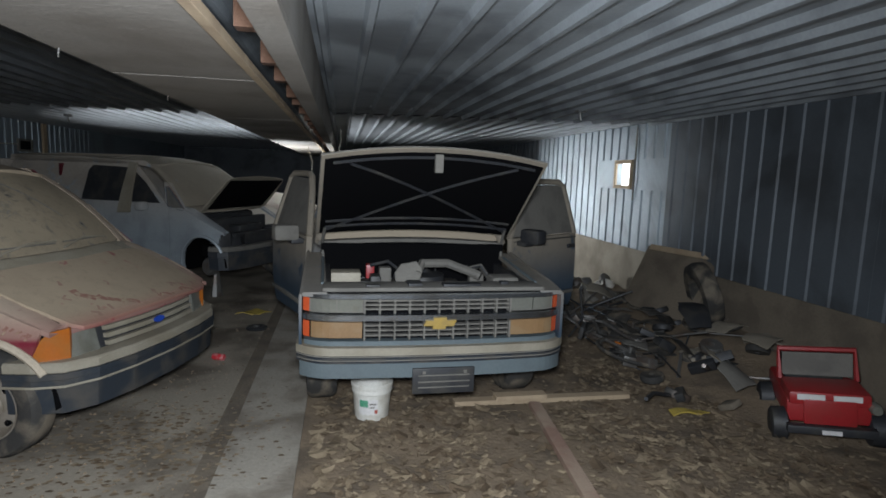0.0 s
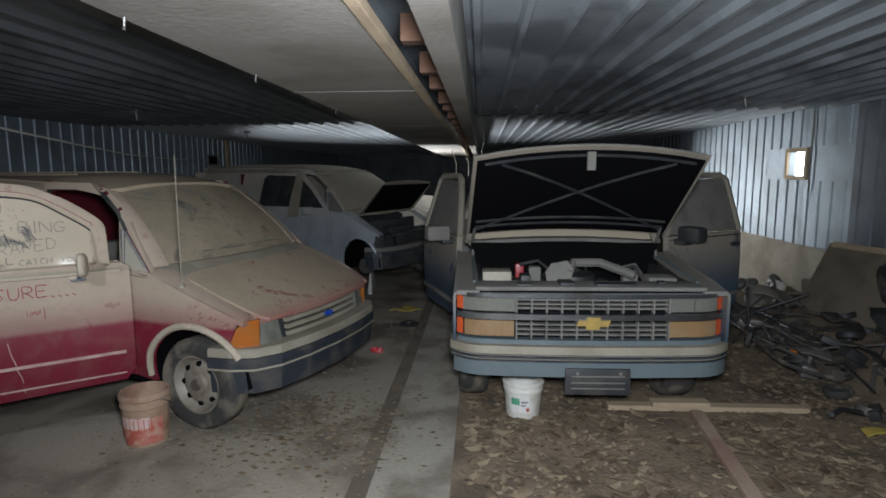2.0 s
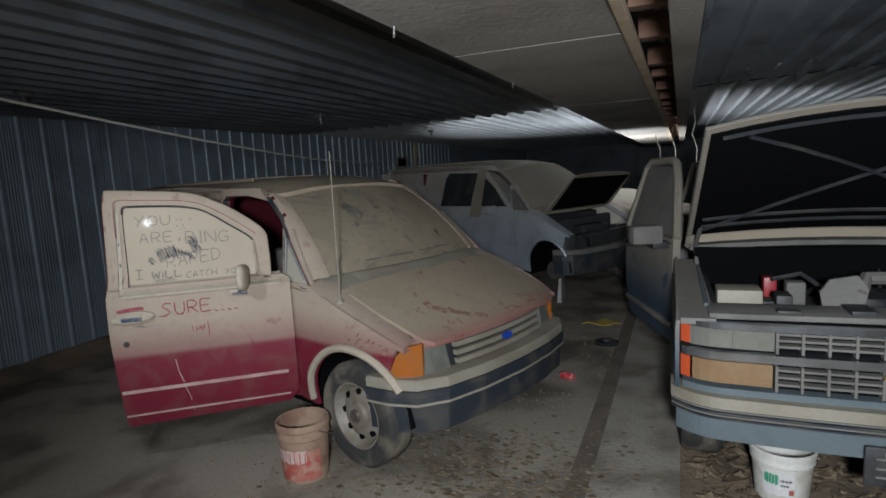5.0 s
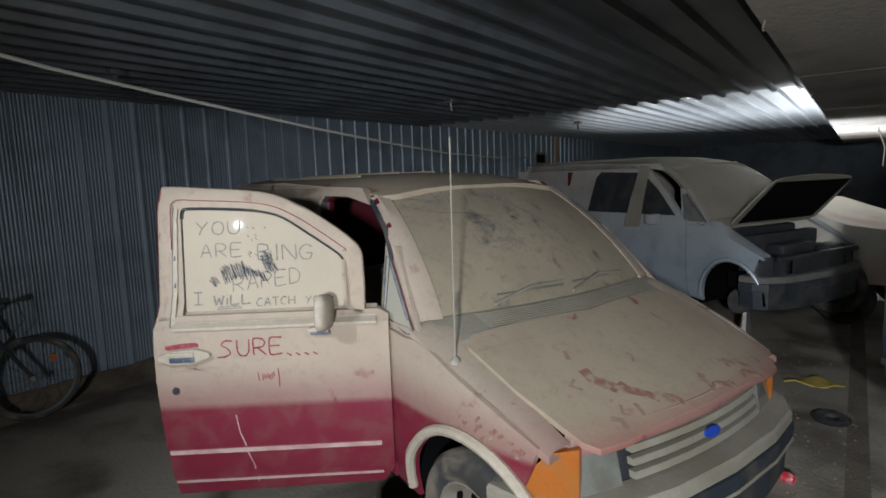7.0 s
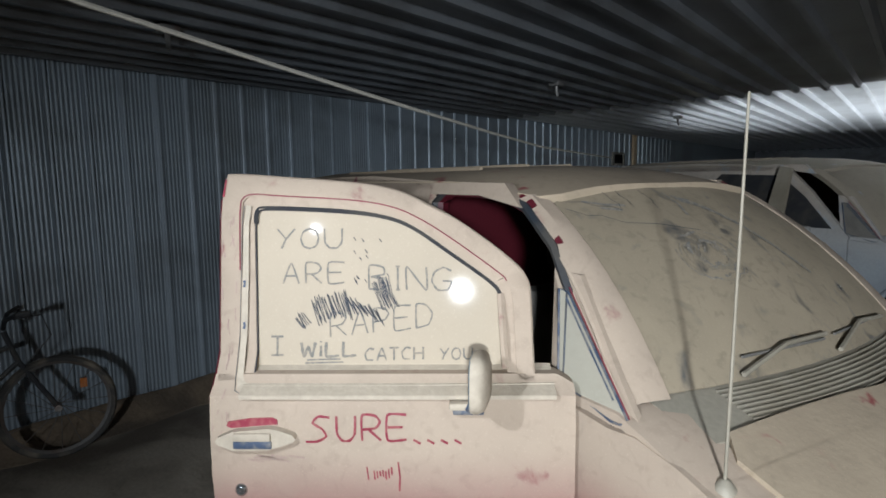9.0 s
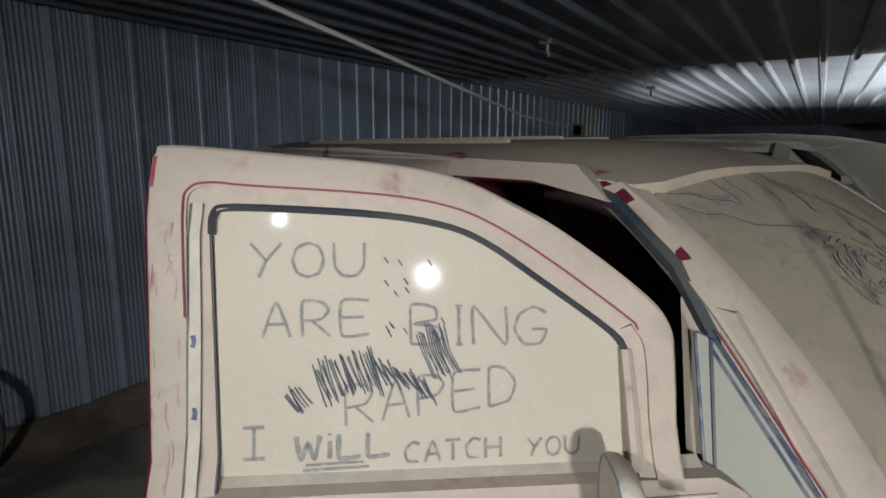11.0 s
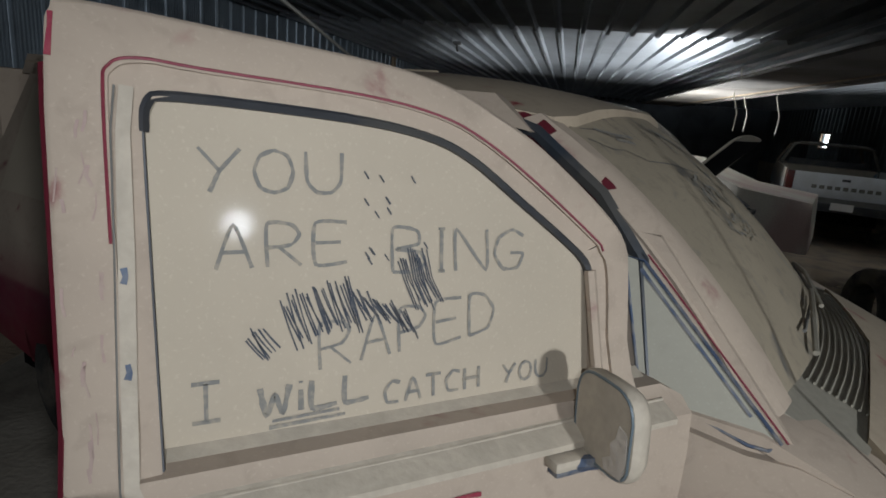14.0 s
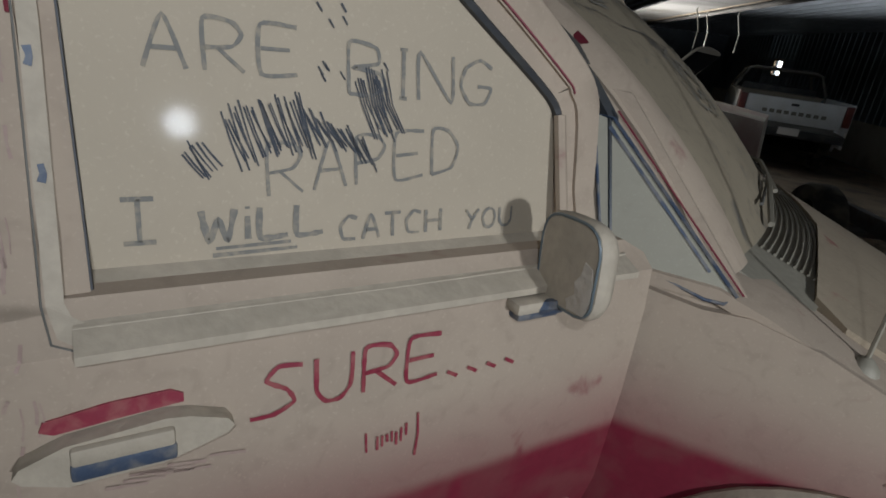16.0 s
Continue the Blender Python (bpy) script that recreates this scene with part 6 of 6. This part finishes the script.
def toy_jeep():
    m = Matrix.Translation((3.74, 3.53, 0)) @ Matrix.Rotation(radians(-121.6), 4, "Z") @ Matrix.Rotation(radians(6), 4, "X")
    t = thing("toy_car", m, "red plastic ride-on toy jeep on the dirt", "toy car")
    part("body", box(-0.75, 0.02, -0.26, 0.26, 0.16, 0.34, 0.03), TOY_RED, t)
    part("hood", box(-0.30, 0.06, -0.25, 0.25, 0.30, 0.40, 0.03), TOY_RED, t)
    part("grille_plate", box(0.05, 0.075, -0.16, 0.16, 0.17, 0.35, 0.01), TOY_RED, t)
    for v in (-0.20, 0.02):
        part("sticker", box(0.062, 0.07, v, v + 0.17, 0.345, 0.385), PAPER, t, "pale sticker", False)
    part("windscreen_frame", tube([(-0.30, -0.25, 0.38), (-0.36, -0.25, 0.60), (-0.36, 0.25, 0.60), (-0.30, 0.25, 0.38)], 0.022, 6), TOY_RED, t)
    part("windscreen", box(-0.34, -0.33, -0.23, 0.23, 0.40, 0.58), GREY_DUST, t)
    part("bumper", box(0.05, 0.12, -0.27, 0.27, 0.11, 0.17, 0.012), BLACK, t)
    part("plate", box(0.119, 0.124, -0.06, 0.06, 0.12, 0.15), PAPER, t, "", False)
    for u in (-0.05, -0.62):
        for v in (-0.30, 0.30):
            w = part("wheel", lathe([(0.001, -0.05), (0.05, -0.055), (0.09, -0.06), (0.115, -0.045), (0.12, 0.045), (0.09, 0.06), (0.001, 0.05)], 20, "y"), BLACK, t)
            w.matrix_basis = Matrix.Translation((u, v, 0.12))
    part("seat", box(-0.62, -0.42, -0.2, 0.2, 0.32, 0.55, 0.04), BLACK, t)
    part("headlamp", lathe([(0.001, 0.09), (0.03, 0.088), (0.04, 0.07), (0.04, 0.0)], 14, "z", Matrix.Translation((0.0, 0.27, 0.30)) @ Matrix.Rotation(radians(90), 4, "Y")), LENS, t)
    return t


toy_jeep()

# the scrap heap against the east wall
rnd = random.Random(12)
bb = bicycle(Matrix.Translation((4.0, 5.6, 0.26)) @ Matrix.Rotation(radians(98), 4, "Z") @ Matrix.Rotation(radians(74), 4, "X"), "blue-framed bicycle lying on the scrap heap", BLUE_TUBE)
bicycle(Matrix.Translation((3.35, 5.0, 0.12)) @ Matrix.Rotation(radians(60), 4, "Z") @ Matrix.Rotation(radians(-80), 4, "X"), "rusty bicycle lying in the scrap heap", IRON)


def scrap(k, x, y, z):
    kind = k % 4
    if kind == 0:
        bm = tube([(0, 0, 0), (rnd.uniform(0.2, 0.5), rnd.uniform(-0.1, 0.2), rnd.uniform(0, 0.12)), (rnd.uniform(0.5, 0.9), rnd.uniform(-0.3, 0.3), rnd.uniform(-0.05, 0.1))], rnd.uniform(0.006, 0.018), 7)
        nm, lb, mt = "metal_pipe", "bent dirty metal tube in the scrap heap", rnd.choice((IRON, CHROME, BLACK, IRON))
    elif kind == 1:
        bm = box(0, rnd.uniform(0.08, 0.26), 0, rnd.uniform(0.06, 0.18), 0, rnd.uniform(0.03, 0.10), 0.012)
        nm, lb, mt = "scrap_box", "grimy metal casing in the scrap heap", rnd.choice((BLACK, RUBBER, IRON, CLAD, BLACK))
    elif kind == 2:
        bm = lathe([(0.03, -0.03), (0.10, -0.03), (0.11, 0.0), (0.10, 0.03), (0.03, 0.03), (0.03, -0.03)], 18)
        nm, lb, mt = "scrap_ring", "small dirty wheel part in the scrap heap", rnd.choice((RUBBER, IRON, BLACK))
    else:
        bm = sheet([(0, 0), (0.35, 0.02), (0.42, 0.22), (0.2, 0.3), (-0.02, 0.2)], lambda a, b, o: Vector((a, b, 0.08 * math.sin(a * 7) + 0.05 * math.cos(b * 9) + o)), 0.008, (0.1, 0.2, 0.3), (0.1, 0.2))
        nm, lb, mt = "scrap_sheet", "crumpled sheet lying in the scrap heap", rnd.choice((RUBBER, CLAD, BLACK, GREY_DUST if k % 8 == 3 else IRON))
    ob = link(nm, bm, mt, None, "", True)
    ob.matrix_world = Matrix.Translation((x, y, z)) @ Euler((rnd.uniform(-0.5, 0.5), rnd.uniform(-0.5, 0.5), rnd.uniform(0, 6.28))).to_matrix().to_4x4()
    tagged(ob, lb, nm.replace("_", " "), "scrap heap")


for k in range(104):
    q = rnd.random()
    x, y = 3.0 + 1.15 * rnd.random(), 4.3 + 3.2 * q + rnd.uniform(-0.3, 0.3)
    hgt = 0.04 + 0.30 * max(0.0, x - 3.1)
    scrap(k, x, y, 0.05 + hgt * rnd.random())
mb = bmesh.new()
bmesh.ops.create_grid(mb, x_segments=26, y_segments=30, size=0.5, matrix=Matrix.Translation((3.75, 6.2, 0)) @ Matrix.Diagonal((1.5, 5.6, 1, 1)))
for v in mb.verts:
    ex = min(1, max(0, (v.co.x - 3.05) / 1.2)) ** 1.3 * max(0, 1 - ((v.co.y - 6.2) / 2.75) ** 4)
    v.co.z = -0.03 + ex * (0.34 + 0.10 * noise.noise(v.co * 4))
tagged(link("debris_mound", mb, DIRT, None, "", True), "low mound of dirt and debris under the scrap", "debris", "", "stuff")


# chair-like board, tyre and box by the wall
def leaning_board():
    m = Matrix.Translation((4.0, 6.35, 0.24)) @ Matrix.Rotation(radians(14), 4, "Z")
    t = thing("leaning_board", m, "dark dusty tabletop leaning against the wall", "board")
    part("top", box(-0.02, 0.02, -0.55, 0.55, 0.02, 0.85, 0.01, Matrix.Rotation(radians(28), 4, "Y")), DARK_BROWN, t)
    part("rail", box(-0.04, 0.05, -0.5, 0.5, 0.80, 0.87, 0.01, Matrix.Rotation(radians(28), 4, "Y")), WOOD, t)


leaning_board()
ty = link("loose_tyre", lathe([(0.20, -0.08), (0.27, -0.10), (0.34, -0.08), (0.36, 0), (0.34, 0.08), (0.27, 0.10), (0.20, 0.08), (0.20, -0.08)], 30, "y"), RUBBER, None, "", True)
ty.matrix_world = Matrix.Translation((4.22, 5.75, 0.62)) @ Matrix.Rotation(radians(75), 4, "Z") @ Matrix.Rotation(radians(-18), 4, "X")
tagged(ty, "worn black tyre leaning on the wall behind the scrap", "tyre")
bucket("bucket", Matrix.Translation((3.80, 7.60, 0)), 0.13, 0.15, 0.34, GREY_DUST, "grey bucket full of scrap parts", (), False)
bucket("bucket", Matrix.Translation((4.10, 8.05, 0)), 0.11, 0.13, 0.24, WHITE_PLASTIC, "small white bucket by the wall", (), False)
for k in range(9):
    ob = link("scrap_part", lathe([(0.001, 0), (0.09, 0), (0.10, 0.05), (0.05, 0.1), (0.001, 0.1)], 14), rnd.choice((WHITE_PLASTIC, GREY_DUST, IRON, BUMPER)), None, "", True)
    ob.matrix_world = Matrix.Translation((3.8 + rnd.uniform(-0.2, 0.45), 7.8 + rnd.uniform(-0.1, 0.6), 0.05 + 0.32 * rnd.random())) @ Euler((rnd.uniform(-1, 1), rnd.uniform(-1, 1), 0)).to_matrix().to_4x4()
    tagged(ob, "pale dusty car part piled by the wall", "car part", "car part pile")
# small litter on the slab
can = link("drink_can", lathe([(0.001, -0.06), (0.026, -0.06), (0.032, -0.05), (0.032, 0.05), (0.026, 0.06), (0.001, 0.06)], 18, "y"), CAN_RED, None, "", True)
can.matrix_world = Matrix.Translation((-0.845, 5.72, 0.033)) @ Matrix.Rotation(radians(70), 4, "Z")
tagged(can, "crushed red drink can lying on concrete", "can")
rg = link("yellow_rag", sheet([(0, 0), (0.3, 0.02), (0.42, 0.14), (0.2, 0.2), (0.05, 0.16)], lambda a, b, o: Vector((a, b, 0.02 + 0.02 * math.sin(a * 20) * math.cos(b * 17) + o)), 0.012, steps(0, 0.4, 5), (0.07, 0.14)), YELLOW, None, "", True)
rg.matrix_world = Matrix.Translation((-1.0, 7.45, 0))
tagged(rg, "crumpled yellow rag on the concrete", "rag")
bp = link("rubber_ring", lathe([(0.05, 0), (0.11, 0), (0.12, 0.02), (0.10, 0.035), (0.05, 0.03), (0.05, 0)], 20), BLACK, None, "", True)
bp.matrix_world = Matrix.Translation((-0.65, 6.79, 0.004))
tagged(bp, "black rubber ring lying on the slab", "ring")
yb = link("yellow_rag", sheet([(0, 0), (0.35, 0.05), (0.30, 0.12), (0.15, 0.09), (0.02, 0.10)], lambda a, b, o: Vector((a, b, 0.03 + 0.02 * math.sin(a * 16) + o)), 0.012, steps(0, 0.35, 5), ()), YELLOW, None, "", True)
yb.matrix_world = Matrix.Translation((2.85, 4.05, 0))
tagged(yb, "dirty yellow strap on the dirt", "strap")

# crumbs of dirt and litter on the slab
rc = random.Random(21)
cb = bmesh.new()
for k in range(1500):
    if k % 2:
        x, y = rc.gauss(-0.75, 0.5), rc.uniform(2.2, 9)
    else:
        x, y = rc.gauss(-1.5, 0.9), rc.gauss(3.9, 0.8)
    if x > 0.0 or x < -5.5:
        continue
    s = rc.uniform(0.003, 0.012)
    c = Vector((x, y, s * 0.4))
    tip = cb.verts.new(c + Vector((0, 0, s * 0.6)))
    ring = [cb.verts.new(c + Vector((s * rc.uniform(0.6, 1.5) * math.cos(q), s * rc.uniform(0.6, 1.5) * math.sin(q), -s * 0.35))) for q in (0, 1.3, 2.5, 3.8, 5.0)]
    for i in range(5):
        cb.faces.new((tip, ring[i], ring[(i + 1) % 5]))
tagged(link("floor_crumbs", cb, DIRT), "dark crumbs of dirt scattered on the slab", "dirt", "", "stuff")

# leaf litter
rl = random.Random(3)
lb = bmesh.new()
for k in range(13000):
    x, y = rl.uniform(0.12, 4.3), rl.uniform(0.8, 10.5) if k % 3 else rl.uniform(1.5, 5.5)
    if noise.noise(Vector((x * 0.9, y * 0.9, 5))) < -0.25 and rl.random() < 0.7:
        continue
    s = rl.uniform(0.009, 0.026) * (2.3 if rl.random() < 0.16 else 1)
    eu = Euler((rl.uniform(-0.14, 0.14), rl.uniform(-0.14, 0.14), rl.uniform(0, 6.28))).to_matrix()
    c = Vector((x, y, 0.004 + rl.random() * 0.008))
    n = rl.choice((5, 6, 7))
    ring = [lb.verts.new(c + eu @ Vector((s * 1.5 * math.cos(2 * math.pi * i / n) * rl.uniform(0.7, 1.1), s * math.sin(2 * math.pi * i / n) * rl.uniform(0.7, 1.1), s * 0.2 * math.cos(4 * math.pi * i / n)))) for i in range(n)]
    mid = lb.verts.new(c + Vector((0, 0, s * rl.uniform(-0.05, 0.15))))
    for i in range(n):
        lb.faces.new((mid, ring[i], ring[(i + 1) % n]))
for k in range(900):
    # a drift under the minivan's nose and by its wheel
    x, y = rl.gauss(-1.0, 0.45), rl.gauss(4.05, 0.35)
    if x > -0.05:
        continue
    s, c, n = rl.uniform(0.007, 0.02), Vector((x, y, 0.004 + rl.random() * 0.008)), 5
    ring = [lb.verts.new(c + Vector((s * 1.6 * math.cos(2 * math.pi * i / n + k) * rl.uniform(0.6, 1.1), s * math.sin(2 * math.pi * i / n + k) * rl.uniform(0.6, 1.1), s * rl.uniform(0, 0.3)))) for i in range(n)]
    lb.faces.new(ring)
for k in range(260):
    # straw
    x, y = rl.uniform(0.2, 4.5), rl.uniform(1.5, 6.5)
    a, ln = rl.uniform(0, 6.28), rl.uniform(0.04, 0.13)
    add_tube(lb, [(x, y, 0.02), (x + ln / 2 * math.cos(a), y + ln / 2 * math.sin(a), 0.03), (x + ln * math.cos(a + 0.3), y + ln * math.sin(a + 0.3), 0.018)], 0.0022, 4)
leaves = link("leaf_litter", lb, LEAF_A)
tagged(leaves, "dry tan leaves scattered over the dirt", "leaves", "", "stuff")
